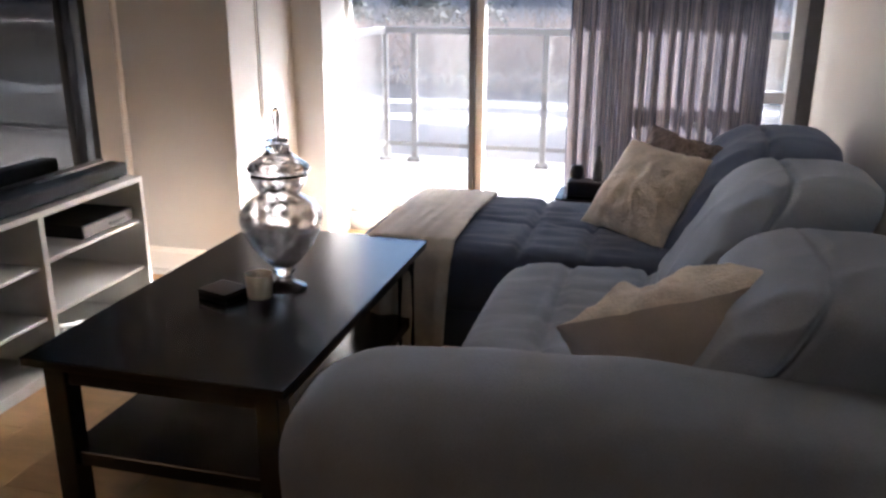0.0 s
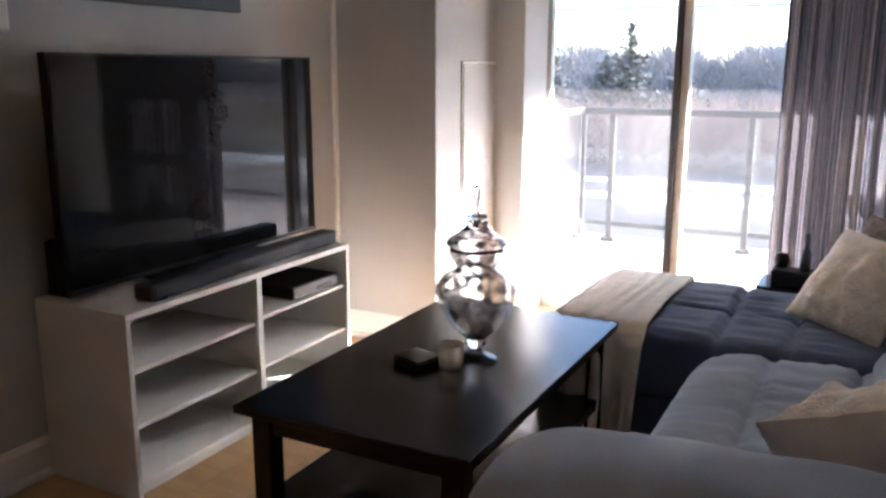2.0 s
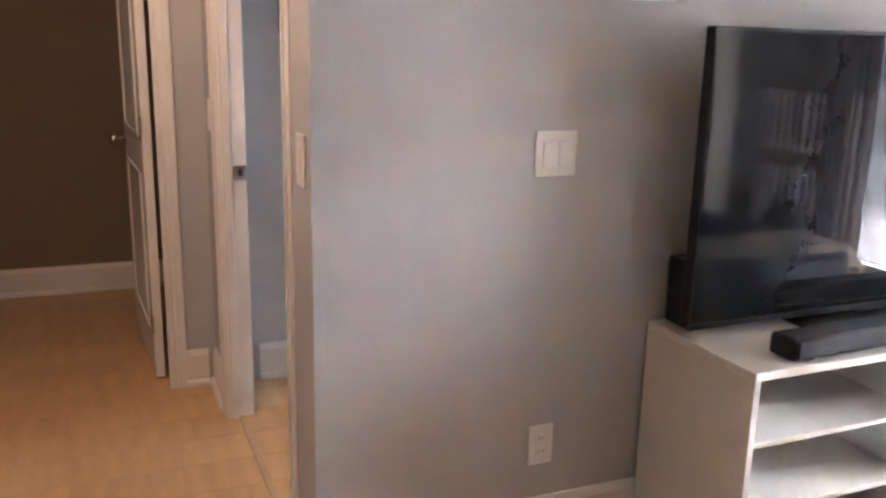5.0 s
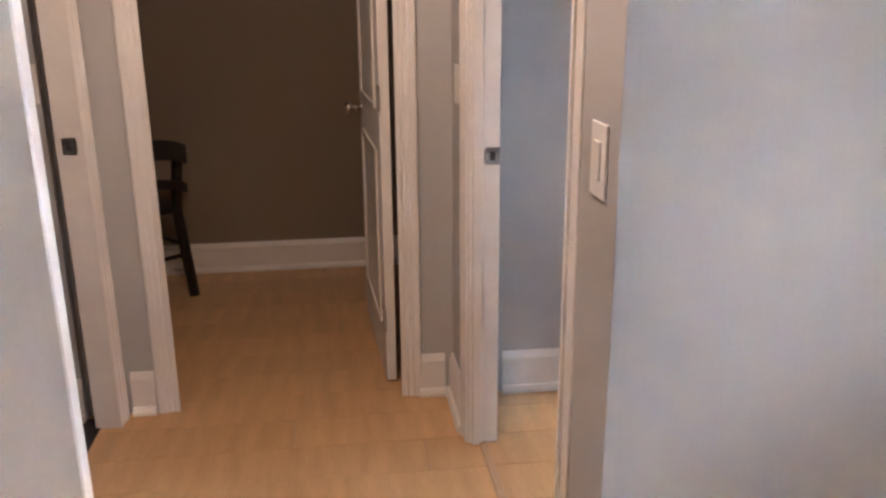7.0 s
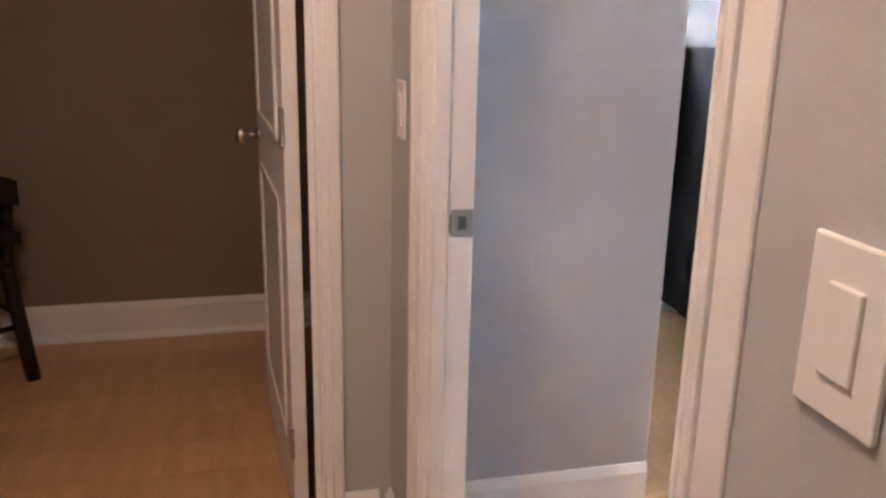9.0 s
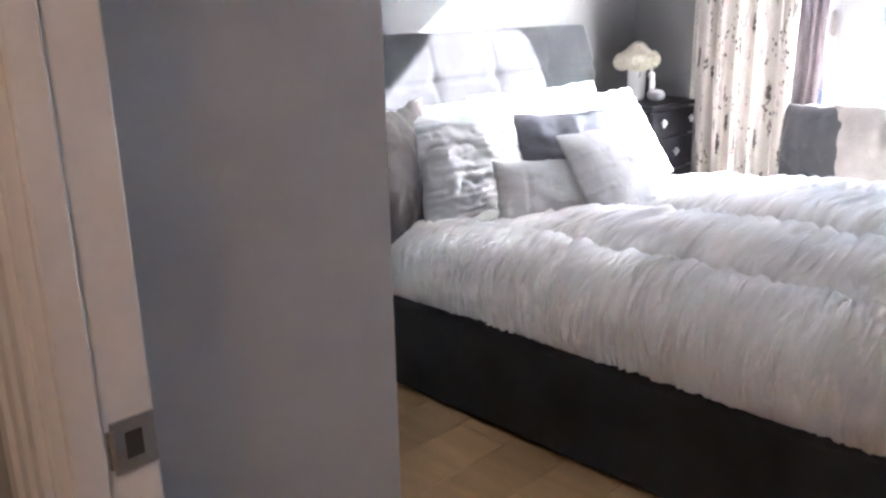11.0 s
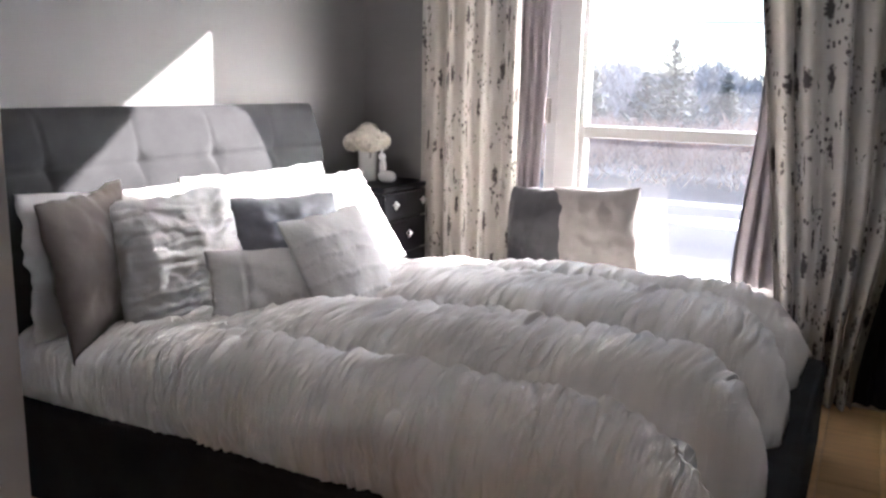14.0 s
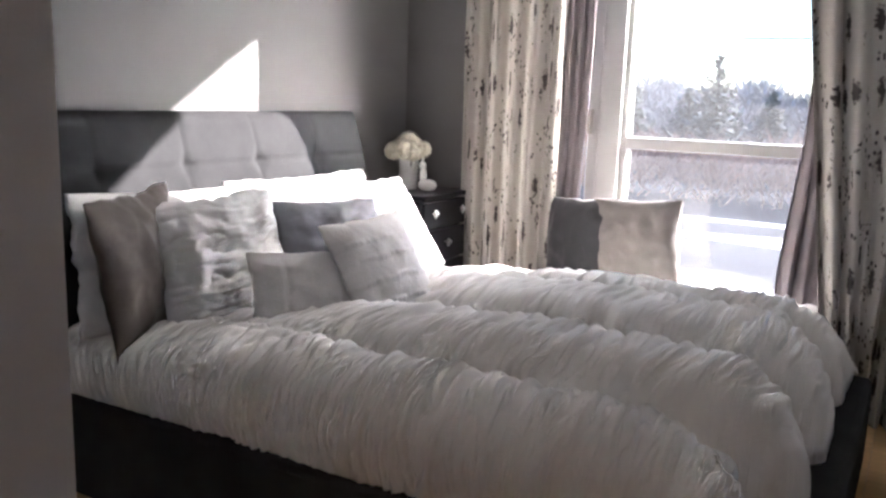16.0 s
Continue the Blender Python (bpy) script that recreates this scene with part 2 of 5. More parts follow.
def print_mat():
    """Cream cloth printed with columns of dark leaf marks, UV in metres."""
    m = bpy.data.materials.new("printed_curtain_cloth")
    m.use_nodes = True
    nt = m.node_tree
    b = nt.nodes["Principled BSDF"]
    b.inputs["Roughness"].default_value = 0.9
    uv = nt.nodes.new("ShaderNodeUVMap")
    def layer(sx, sy, lo, hi, rot):
        mp = nt.nodes.new("ShaderNodeMapping")
        mp.inputs["Scale"].default_value = (sx, sy, 1)
        mp.inputs["Rotation"].default_value = (0, 0, rot)
        nt.links.new(uv.outputs[0], mp.inputs["Vector"])
        # ragged outlines
        nn = nt.nodes.new("ShaderNodeTexNoise")
        nn.inputs["Scale"].default_value = 55
        nt.links.new(uv.outputs[0], nn.inputs["Vector"])
        vs = nt.nodes.new("ShaderNodeVectorMath")
        vs.operation = 'SCALE'
        vs.inputs["Scale"].default_value = 0.45
        nt.links.new(nn.outputs["Color"], vs.inputs[0])
        va = nt.nodes.new("ShaderNodeVectorMath")
        nt.links.new(mp.outputs[0], va.inputs[0])
        nt.links.new(vs.outputs[0], va.inputs[1])
        v = nt.nodes.new("ShaderNodeTexVoronoi")
        v.inputs["Scale"].default_value = 1
        v.inputs["Randomness"].default_value = 0.8
        nt.links.new(va.outputs[0], v.inputs["Vector"])
        mr = nt.nodes.new("ShaderNodeMapRange")
        mr.inputs[1].default_value, mr.inputs[2].default_value = lo, hi
        mr.inputs[3].default_value, mr.inputs[4].default_value = 1, 0
        nt.links.new(v.outputs["Distance"], mr.inputs[0])
        sep = nt.nodes.new("ShaderNodeSeparateColor")
        nt.links.new(v.outputs["Color"], sep.inputs[0])
        gt = nt.nodes.new("ShaderNodeMath")
        gt.operation = 'GREATER_THAN'
        gt.inputs[1].default_value = 0.2
        nt.links.new(sep.outputs[0], gt.inputs[0])
        mu = nt.nodes.new("ShaderNodeMath")
        mu.operation = 'MULTIPLY'
        nt.links.new(mr.outputs[0], mu.inputs[0])
        nt.links.new(gt.outputs[0], mu.inputs[1])
        return mu
    a = layer(15, 5.2, 0.2, 0.31, 0.3)
    st = layer(26, 3.4, 0.07, 0.15, 0.08)
    c = layer(44, 32, 0.2, 0.42, 0.0)
    # small berries only in vertical bands
    sep = nt.nodes.new("ShaderNodeSeparateXYZ")
    nt.links.new(uv.outputs[0], sep.inputs[0])
    w = nt.nodes.new("ShaderNodeTexNoise")
    w.noise_dimensions = '2D'
    w.inputs["Scale"].default_value = 7
    mpw = nt.nodes.new("ShaderNodeMapping")
    mpw.inputs["Scale"].default_value = (1.3, 0.6, 1)
    nt.links.new(uv.outputs[0], mpw.inputs["Vector"])
    nt.links.new(mpw.outputs[0], w.inputs["Vector"])
    gt = nt.nodes.new("ShaderNodeMath")
    gt.operation = 'GREATER_THAN'
    gt.inputs[1].default_value = 0.56
    nt.links.new(w.outputs["Fac"], gt.inputs[0])
    cm = nt.nodes.new("ShaderNodeMath")
    cm.operation = 'MULTIPLY'
    nt.links.new(c.outputs[0], cm.inputs[0])
    nt.links.new(gt.outputs[0], cm.inputs[1])
    mx = nt.nodes.new("ShaderNodeMath")
    mx.operation = 'MAXIMUM'
    m0 = nt.nodes.new("ShaderNodeMath")
    m0.operation = 'MAXIMUM'
    nt.links.new(a.outputs[0], m0.inputs[0])
    nt.links.new(st.outputs[0], m0.inputs[1])
    nt.links.new(m0.outputs[0], mx.inputs[0])
    nt.links.new(cm.outputs[0], mx.inputs[1])
    col = nt.nodes.new("ShaderNodeMixRGB")
    col.inputs[1].default_value = (0.42, 0.395, 0.355, 1)
    col.inputs[2].default_value = (0.05, 0.042, 0.04, 1)
    nt.links.new(mx.outputs[0], col.inputs[0])
    nt.links.new(col.outputs[0], b.inputs["Base Color"])
    tr = nt.nodes.new("ShaderNodeBsdfTranslucent")
    nt.links.new(col.outputs[0], tr.inputs["Color"])
    mix = nt.nodes.new("ShaderNodeMixShader")
    mix.inputs[0].default_value = 0.05
    nt.links.new(b.outputs[0], mix.inputs[1])
    nt.links.new(tr.outputs[0], mix.inputs[2])
    nt.links.new(mix.outputs[0], nt.nodes["Material Output"].inputs["Surface"])
    return m
PRINT = print_mat()

# ---- building helpers ----
def part(name, bm, material, parent=None, label="", smooth=False, kind="", category=""):
    me = bpy.data.meshes.new(name)
    bm.normal_update()
    bm.to_mesh(me)
    bm.free()
    me.materials.append(material)
    if smooth:
        me.polygons.foreach_set("use_smooth", [True] * len(me.polygons))
    o = new(name, me)
    if parent:
        o.parent = parent
    tagged(o, label, category, "", kind)
    return o

def thing(name, label, category, group="", at=(0, 0, 0)):
    o = new(name)
    o.location = at
    o.empty_display_size = 0.1
    bpy.context.view_layer.update()
    return tagged(o, label, category, group)

def box(x0, x1, y0, y1, z0, z1, bevel=0.0, seg=2, bm=None):
    b = bm or bmesh.new()
    t = bmesh.new() if bevel else b
    vs = [t.verts.new((x, y, z)) for x in (x0, x1) for y in (y0, y1) for z in (z0, z1)]
    for f in ((0, 1, 3, 2), (4, 6, 7, 5), (0, 4, 5, 1), (2, 3, 7, 6), (0, 2, 6, 4), (1, 5, 7, 3)):
        t.faces.new([vs[i] for i in f])
    if bevel:
        bmesh.ops.bevel(t, geom=t.edges[:], offset=bevel, segments=seg, affect='EDGES', profile=0.5)
        if bm is None:
            b.free()
            return t
        me = bpy.data.meshes.new("tmp")
        t.to_mesh(me)
        t.free()
        b.from_mesh(me)
        bpy.data.meshes.remove(me)
    return b

def structure(name, bm, material, label=""):
    return part(name, bm, material, None, label, kind="structure")

def puff(cx, cy, cz, sx, sy, sz, p=5.0, n=14, fn=None):
    """A rounded, cushion-like block: a cube sphere pulled out to a squarish shape; fn moves points."""
    b = bmesh.new()
    grid = {}
    def vert(q):
        key = tuple(round(c, 5) for c in q)
        if key not in grid:
            v = Vector(q)
            k = sum(abs(c) ** p for c in v) ** (1 / p)
            v = v / k
            w = Vector((v.x * sx / 2, v.y * sy / 2, v.z * sz / 2))
            if fn:
                w = fn(w, v)
            grid[key] = b.verts.new((w.x + cx, w.y + cy, w.z + cz))
        return grid[key]
    for ax in range(3):
        for s in (-1, 1):
            for i in range(n):
                for j in range(n):
                    def q(a, c):
                        r = [0, 0, 0]
                        r[ax], r[(ax + 1) % 3], r[(ax + 2) % 3] = s, math.tan((2 * a / n - 1) * math.pi / 4), math.tan((2 * c / n - 1) * math.pi / 4)
                        return tuple(r)
                    f = [vert(q(i, j)), vert(q(i + 1, j)), vert(q(i + 1, j + 1)), vert(q(i, j + 1))]
                    b.faces.new(f if s > 0 else f[::-1])
    return b

def lathe(profile, x=0, y=0, z=0, n=40, bm=None):
    b = bm or bmesh.new()
    rings = []
    for r, h in profile:
        rings.append([b.verts.new((x + r * math.cos(2 * math.pi * k / n), y + r * math.sin(2 * math.pi * k / n), z + h)) for k in range(n)] if r > 1e-5 else [b.verts.new((x, y, z + h))])
    for a, c in zip(rings, rings[1:]):
        for k in range(n):
            l = (k + 1) % n
            if len(a) == 1 and len(c) == 1:
                continue
            if len(a) == 1:
                b.faces.new((a[0], c[l], c[k]))
            elif len(c) == 1:
                b.faces.new((a[k], a[l], c[0]))
            else:
                b.faces.new((a[k], a[l], c[l], c[k]))
    return b

def tube(points, r, n=10, bm=None):
    """A round bar along points; r is a number or a function of 0..1."""
    b = bm or bmesh.new()
    pts = [Vector(p) for p in points]
    rings = []
    for i, p in enumerate(pts):
        d = (pts[min(i + 1, len(pts) - 1)] - pts[max(i - 1, 0)]).normalized()
        u = d.cross(Vector((0, 0, 1)) if abs(d.z) < 0.95 else Vector((1, 0, 0))).normalized()
        v = d.cross(u)
        rad = r(i / (len(pts) - 1)) if callable(r) else r
        rings.append([b.verts.new(p + rad * (math.cos(2 * math.pi * k / n) * u + math.sin(2 * math.pi * k / n) * v)) for k in range(n)])
    for a, c in zip(rings, rings[1:]):
        for k in range(n):
            b.faces.new((a[k], a[(k + 1) % n], c[(k + 1) % n], c[k]))
    b.faces.new(rings[0][::-1])
    b.faces.new(rings[-1])
    return b

def nz(x, y, z=0.0):
    return noise.noise(Vector((x, y, z)))

def pillow(w, h, t, m, seed=0, wrinkle=0.006, ruche=0.0, n=30, faces=(1, -1), rows=(), cols=(), fray=0.0):
    """A stuffed cushion, w wide, h high, t thick, in its own x-z plane, at pose m."""
    b = bmesh.new()
    sides = []
    for s in (1, -1):
        g = []
        for i in range(n + 1):
            row = []
            for j in range(n + 1):
                u, v = 2 * i / n - 1, 2 * j / n - 1
                edge = max(0.0, (1 - abs(u) ** 2.4)) ** 0.72 * max(0.0, (1 - abs(v) ** 2.4)) ** 0.72
                pinch = 1 - (0.07 + 0.05 * nz(u * 2.3, seed, 5.0) + 0.03 * nz(u * 6, seed, 5.0)) * (1 - u * u) * v * v * abs(v)
                pinch2 = 1 - (0.07 + 0.05 * nz(v * 2.3, seed, 9.0) + 0.03 * nz(v * 6, seed, 9.0)) * (1 - v * v) * u * u * abs(u)
                # corners are blunt and a little crumpled
                blunt = 1 - 0.025 * (abs(u) * abs(v)) ** 7
                # a loose sewn edge, puckered along its length
                pinch, pinch2 = pinch * blunt + fray * nz(u * 8, seed, v) * v * v, pinch2 * blunt + fray * nz(v * 8, seed + 3, u) * u * u
                th = t / 2 * edge
                th += wrinkle * edge * nz(u * 3 + seed, v * 3, s * 2.0) * 2
                if ruche:
                    ga = v * 17 + 4.5 * nz(u * 1.2, v * 2.0, seed) + 1.2 * nz(u * 5, v * 6, seed + 2)
                    gb = v * 27 - 4 * nz(u * 1.6, v * 2.4, seed + 7)
                    th += ruche * edge ** 0.6 * ((2 * abs(math.sin(ga)) ** 0.6 - 1) * max(0, 0.55 + 1.1 * nz(u * 2.2, v * 4, seed + 4)) + 0.6 * (2 * abs(math.sin(gb)) ** 0.6 - 1) * max(0, 0.4 + 1.2 * nz(u * 3, v * 5, seed + 6)))
                th += 0.35 * wrinkle * edge * nz(u * 9 + seed, v * 9, s * 2.0) + 0.45 * wrinkle * edge ** 0.5 * (1 - min(1, 2.4 * abs(nz(u * 2.6 + v * 1.1 + seed, v * 2.2 - u, s * 3.0)))) ** 2
                for r in rows:
                    th += 0.0065 * math.exp(-((v - r - 0.04 * nz(u * 3, r)) / 0.04) ** 2) * max(0.0, 0.75 + 0.7 * nz(u * 13, r * 7, seed)) * edge ** 0.4
                for r in cols:
                    th -= 0.006 * math.exp(-((u - r) / 0.035) ** 2) * edge ** 0.4
                row.append((u * w / 2 * pinch2, s * th, v * h / 2 * pinch))
            g.append(row)
        sides.append(g)
    top = [[b.verts.new(m @ Vector(p)) for p in r] for r in sides[0]]
    bot = [[top[i][j] if i in (0, n) or j in (0, n) else b.verts.new(m @ Vector(sides[1][i][j])) for j in range(n + 1)] for i in range(n + 1)]
    for i in range(n):
        for j in range(n):
            if 1 in faces:
                b.faces.new((top[i][j], top[i][j + 1], top[i + 1][j + 1], top[i + 1][j]))
            if -1 in faces:
                b.faces.new((bot[i][j], bot[i + 1][j], bot[i + 1][j + 1], bot[i][j + 1]))
    for v in [v for v in b.verts if not v.link_faces]:
        b.verts.remove(v)
    return b

def curtain(x0, x1, y, z0, z1, folds, depth, material, name, label, seed=0, flare=0.0, taper=0.0, thick=0.004, cols=260, rows=50, edges=None):
    """A hanging pleated curtain: real folds, gathered unevenly; flare pulls its hem sideways."""
    b = bmesh.new()
    uvl = b.loops.layers.uv.new("UVMap")
    vs, us = [], []
    length = 0.0
    prev = None
    for i in range(cols + 1):
        s = i / cols
        ph = folds * 2 * math.pi * (s + 0.035 * nz(s * 5, seed)) 
        amp = depth * (0.75 + 0.5 * nz(s * 7, seed + 9))
        col = []
        for j in range(rows + 1):
            h = j / rows
            loose = 1 - 0.25 * h
            yy = y + amp * loose * math.sin(ph + 0.5 * nz(s * 3, h * 2, seed)) + 0.008 * nz(s * 9, h * 5, seed)
            mid = (x0 + x1) / 2
            xx = x0 + (x1 - x0) * s + 0.35 * amp * math.cos(ph * 1.0 + 1.2)
            xx = mid + (xx - mid) * (1 - taper * h) + flare * (1 - h) ** 2
            if edges:
                l, r = edges(h)
                xx = l + (xx - x0) / (x1 - x0) * (r - l)
            col.append(b.verts.new((xx, yy, z0 + (z1 - z0) * h)))
        if prev:
            length += (Vector((col[0].co.x, col[0].co.y, 0)) - Vector((prev[0].co.x, prev[0].co.y, 0))).length
        us.append(length)
        vs.append(col)
        prev = col
    for i in range(cols):
        for j in range(rows):
            f = b.faces.new((vs[i][j], vs[i + 1][j], vs[i + 1][j + 1], vs[i][j + 1]))
            for l, (a, c) in zip(f.loops, ((i, j), (i + 1, j), (i + 1, j + 1), (i, j + 1))):
                l[uvl].uv = (us[a], (z1 - z0) * c / rows)
    o = part(name, b, material, None, label, smooth=True, category="curtain")
    return o

# ---- structure ----
XT, XR, YF, YB = -2.447, 0.78, 5.13, -3.0      # tv wall, sofa wall, facade, back wall
H = 2.5
structure("subfloor", box(-6.6, 1.0, -3.2, 5.35, -0.3, -0.016), CONCRETE)
structure("ceiling", box(-6.6, 1.0, -3.2, 5.35, H, H + 0.2), CEIL)
structure("wall_sofa_side", box(XR, XR + 0.15, YB, 5.35, -0.016, H), WALL_WARM)
# unseen back wall, in taupe to send less light back to the sofa arm
structure("wall_back", box(-6.5, XR, YB - 0.15, YB, -0.016, H), WALL_TAUPE)
structure("wall_tv", box(XT - 0.12, XT, 1.36, 5.35, -0.016, H), WALL)
structure("wall_kitchen_side", box(XT - 0.15, XT, YB, -0.2, -0.016, H), WALL)
# facade of the living room, with the glazed opening
structure("wall_facade_living_upper", box(XT, XR, YF, 5.35, 2.3, H), WALL)
structure("wall_facade_living_sill", box(XT, XR, YF + 0.001, 5.349, -0.016, 0.1), TRIM)
# boxed column beside the glass
col = structure("wall_column", box(XT, -1.87, 4.12, 5.35, -0.016, H, 0.004, 1), WALL)
structure("wall_column_step", box(-1.8695, -1.692, 4.79, 5.129, -0.016, H, 0.004, 1), WALL)
# hall
structure("wall_hall_right_end", box(-2.65, XT - 0.12, 1.36, 1.48, -0.016, H), WALL)
structure("wall_hall_right_far", box(-3.93, -3.6, 1.305, 1.392, -0.016, H), WALL)
structure("wall_hall_right_head", box(-3.6, -2.65, 1.36, 1.48, 2.07, H), WALL)
structure("wall_hall_left_far", box(-3.93, -3.87, 0.09, 0.16, -0.016, H), WALL)
structure("wall_hall_left_head", box(-3.87, -3.0, 0.04, 0.16, 2.07, H), WALL)
structure("wall_hall_left_near", box(-3.0, XT, 0.04, 0.16, -0.016, H), WALL)
structure("wall_hall_end_left", box(-4.05, -3.93, -0.6, 0.27, -0.016, H), WALL)
structure("wall_hall_end_right", box(-4.05, -3.93, 1.18, 1.41, -0.016, H), WALL)
structure("wall_hall_end_head", box(-4.05, -3.93, 0.27, 1.18, 2.07, H), WALL)
structure("wall_bath_side", box(-3.93, -3.9, -1.6, 0.04, -0.016, H), WALL)
structure("wall_bath_back", box(-3.93, XT - 0.15, -1.75, -1.6, -0.016, H), WALL)
# the room past the hall
structure("wall_far_room_end", box(-5.66, -5.51, -1.5, 1.6, -0.016, H), WALL_TAUPE)
structure("wall_far_room_right", box(-5.51, -4.05, 1.3, 1.41, -0.016, H), WALL_TAUPE)
structure("wall_far_room_left", box(-5.51, -4.05, -1.6, -1.45, -0.016, H), WALL_TAUPE)
# bedroom
# entry wall keeps the lighter copy of the same paint
structure("wall_bed_entry", box(-5.57, -3.915, 1.411, 2.0, -0.016, H), WALL)
structure("wall_headboard", box(-5.57, -5.42, 2.0, 5.35, -0.016, H), WALL_BED_SHADED)
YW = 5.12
structure("wall_bed_window_left", box(-5.42, -4.78, YW, 5.35, -0.016, H), WALL_BED_SHADED)
structure("wall_bed_window_right", box(-3.02, XT - 0.12, YW, 5.35, -0.016, H), WALL_BED_SHADED)
structure("wall_bed_window_below", box(-4.78, -3.02, YW, 5.35, -0.016, 0.4), WALL_BED_SHADED)
structure("wall_bed_window_above", box(-4.78, -3.02, YW, 5.35, 2.34, H), WALL_BED_SHADED)

def baseboard(x0, y0, x1, y1, nx, ny, h=0.155):
    """A skirting board with a stepped top and a shoe moulding, along a wall; (nx, ny) points into the room."""
    b = bmesh.new()
    prof = ((0, 0), (0.03, 0), (0.03, 0.012), (0.024, 0.024), (0.014, 0.028), (0.014, h - 0.025), (0.009, h - 0.012), (0.004, h), (0, h))
    ends = []
    for x, y in ((x0, y0), (x1, y1)):
        ends.append([b.verts.new((x + nx * d, y + ny * d, z + 0.001)) for d, z in prof])
    k = len(prof)
    for i in range(k):
        b.faces.new((ends[0][i], ends[0][(i + 1) % k], ends[1][(i + 1) % k], ends[1][i]))
    b.faces.new(ends[0][::-1])
    b.faces.new(ends[1])
    bmesh.ops.recalc_face_normals(b, faces=b.faces[:])
    return structure("baseboard", b, TRIM)
baseboard(XT, 1.345, XT, 4.12, 1, 0, 0.14)
baseboard(XT + 0.03, 4.12, -1.87, 4.12, 0, -1, 0.14)
baseboard(-1.87, 4.12, -1.87, 5.13, 1, 0, 0.14)
baseboard(-2.65, 1.36, XT, 1.36, 0, -1)
baseboard(-3.93, 1.305, -3.63, 1.305, 0, -1)
baseboard(-3.93, 1.182, -3.93, 1.275, 1, 0)
baseboard(-3.93, 0.19, -3.93, 0.268, 1, 0)
baseboard(-3.9, -1.6, -3.9, 0.04, 1, 0)
baseboard(-5.51, -1.45, -5.51, 1.3, 1, 0)
baseboard(-3.915, 1.48, -3.915, 2.0, 1, 0)
baseboard(-5.42, 2.0, -5.42, 5.12, 1, 0)
baseboard(-3.02, YW, XT - 0.12, YW, 0, -1)
baseboard(XR, YB, XR, 5.13, -1, 0, 0.14)

def casing_profile(along, w, d):
    """Moulded door trim cross-section: (across, proud)."""
    return ((0, 0), (0, d * 0.55), (w * 0.1, d * 0.62), (w * 0.2, d * 0.62), (w * 0.24, d * 0.42), (w * 0.33, d * 0.42), (w * 0.38, d * 0.7), (w * 0.6, d * 0.76), (w * 0.65, d), (w * 0.92, d), (w, d * 0.85), (w, 0))

def casing(p0, p1, across, out, w=0.07, d=0.018):
    b = bmesh.new()
    A, O = Vector(across), Vector(out)
    ends = []
    for p in (p0, p1):
        ends.append([b.verts.new(Vector(p) + A * a + O * o) for a, o in casing_profile(0, w, d)])
    k = len(ends[0])
    for i in range(k):
        b.faces.new((ends[0][i], ends[0][(i + 1) % k], ends[1][(i + 1) % k], ends[1][i]))
    b.faces.new(ends[0][::-1])
    b.faces.new(ends[1])
    bmesh.ops.recalc_face_normals(b, faces=b.faces[:])
    return b

def doorway(name, jambs, trims):
    root = tagged(new(name), "white painted door frame with moulded casing", "door frame", "", "structure")
    for j in jambs:
        part("jamb", box(*j, 0.002, 1), TRIM, root)
    for t in trims:
        part("casing", casing(*t), TRIM, root)
    return root
XJ = -3.56     # latch jamb of the bedroom doorway
bed_door = doorway("door_1",
    [(XJ - 0.04, XJ, 1.30, 1.394, 0, 2.05), (XJ, XJ + 0.011, 1.312, 1.342, 0, 2.05), (-2.73, -2.65, 1.355, 1.485, 0, 2.05), (-3.6, -2.65, 1.355, 1.415, 2.05, 2.07)],
    [((XJ - 0.008, 1.303, 0), (XJ - 0.008, 1.303, 2.06), (-1, 0, 0), (0, -1, 0)),
     ((-2.72, 1.358, 0), (-2.72, 1.358, 2.06), (1, 0, 0), (0, -1, 0), 0.026, 0.01)])
far_door = doorway("door_2",
    [(-4.052, -3.928, 0.27, 0.3, 0, 2.05), (-4.052, -3.928, 1.13, 1.18, 0, 2.05), (-4.052, -3.928, 0.3, 1.13, 2.04, 2.07)],
    [((-3.932, 0.345, 0), (-3.932, 0.345, 2.06), (0, -1, 0), (1, 0, 0)),
     ((-3.932, 1.118, 0), (-3.932, 1.118, 2.06), (0, 1, 0), (1, 0, 0))])
bath_door = doorway("door_3",
    [(-3.87, -3.83, 0.085, 0.17, 0, 2.05), (-3.04, -3.0, 0.03, 0.17, 0, 2.05), (-3.83, -3.04, 0.03, 0.17, 2.04, 2.07)],
    [((-3.838, 0.162, 0), (-3.838, 0.162, 2.06), (-1, 0, 0), (0, 1, 0)),
     ((-3.032, 0.162, 0), (-3.032, 0.162, 2.06), (1, 0, 0), (0, 1, 0))])

def strike_plate(parent, x, y, z, s):
    """Latch plate let into a jamb that faces +x, with its keeper hole and curved lip."""
    part("strike_plate", box(x, x + 0.003, y - 0.021, y + 0.021, z - 0.026, z + 0.026, 0.001, 1), METAL, parent, "brushed nickel strike plate")
    part("keeper_hole", box(x + 0.0031, x + 0.0036, y - 0.009, y + 0.007, z - 0.013, z + 0.013), FRAME_D, parent, "dark latch hole")
    part("lip", tube([(x + 0.002, y + s * 0.021, z - 0.018), (x + 0.002, y + s * 0.021, z + 0.018)], 0.004, 8), METAL, parent, "brushed nickel plate lip")
strike_plate(bed_door, XJ + 0.0005, 1.372, 0.93, -1)
strike_plate(bath_door, -3.8295, 0.125, 0.95, 1)

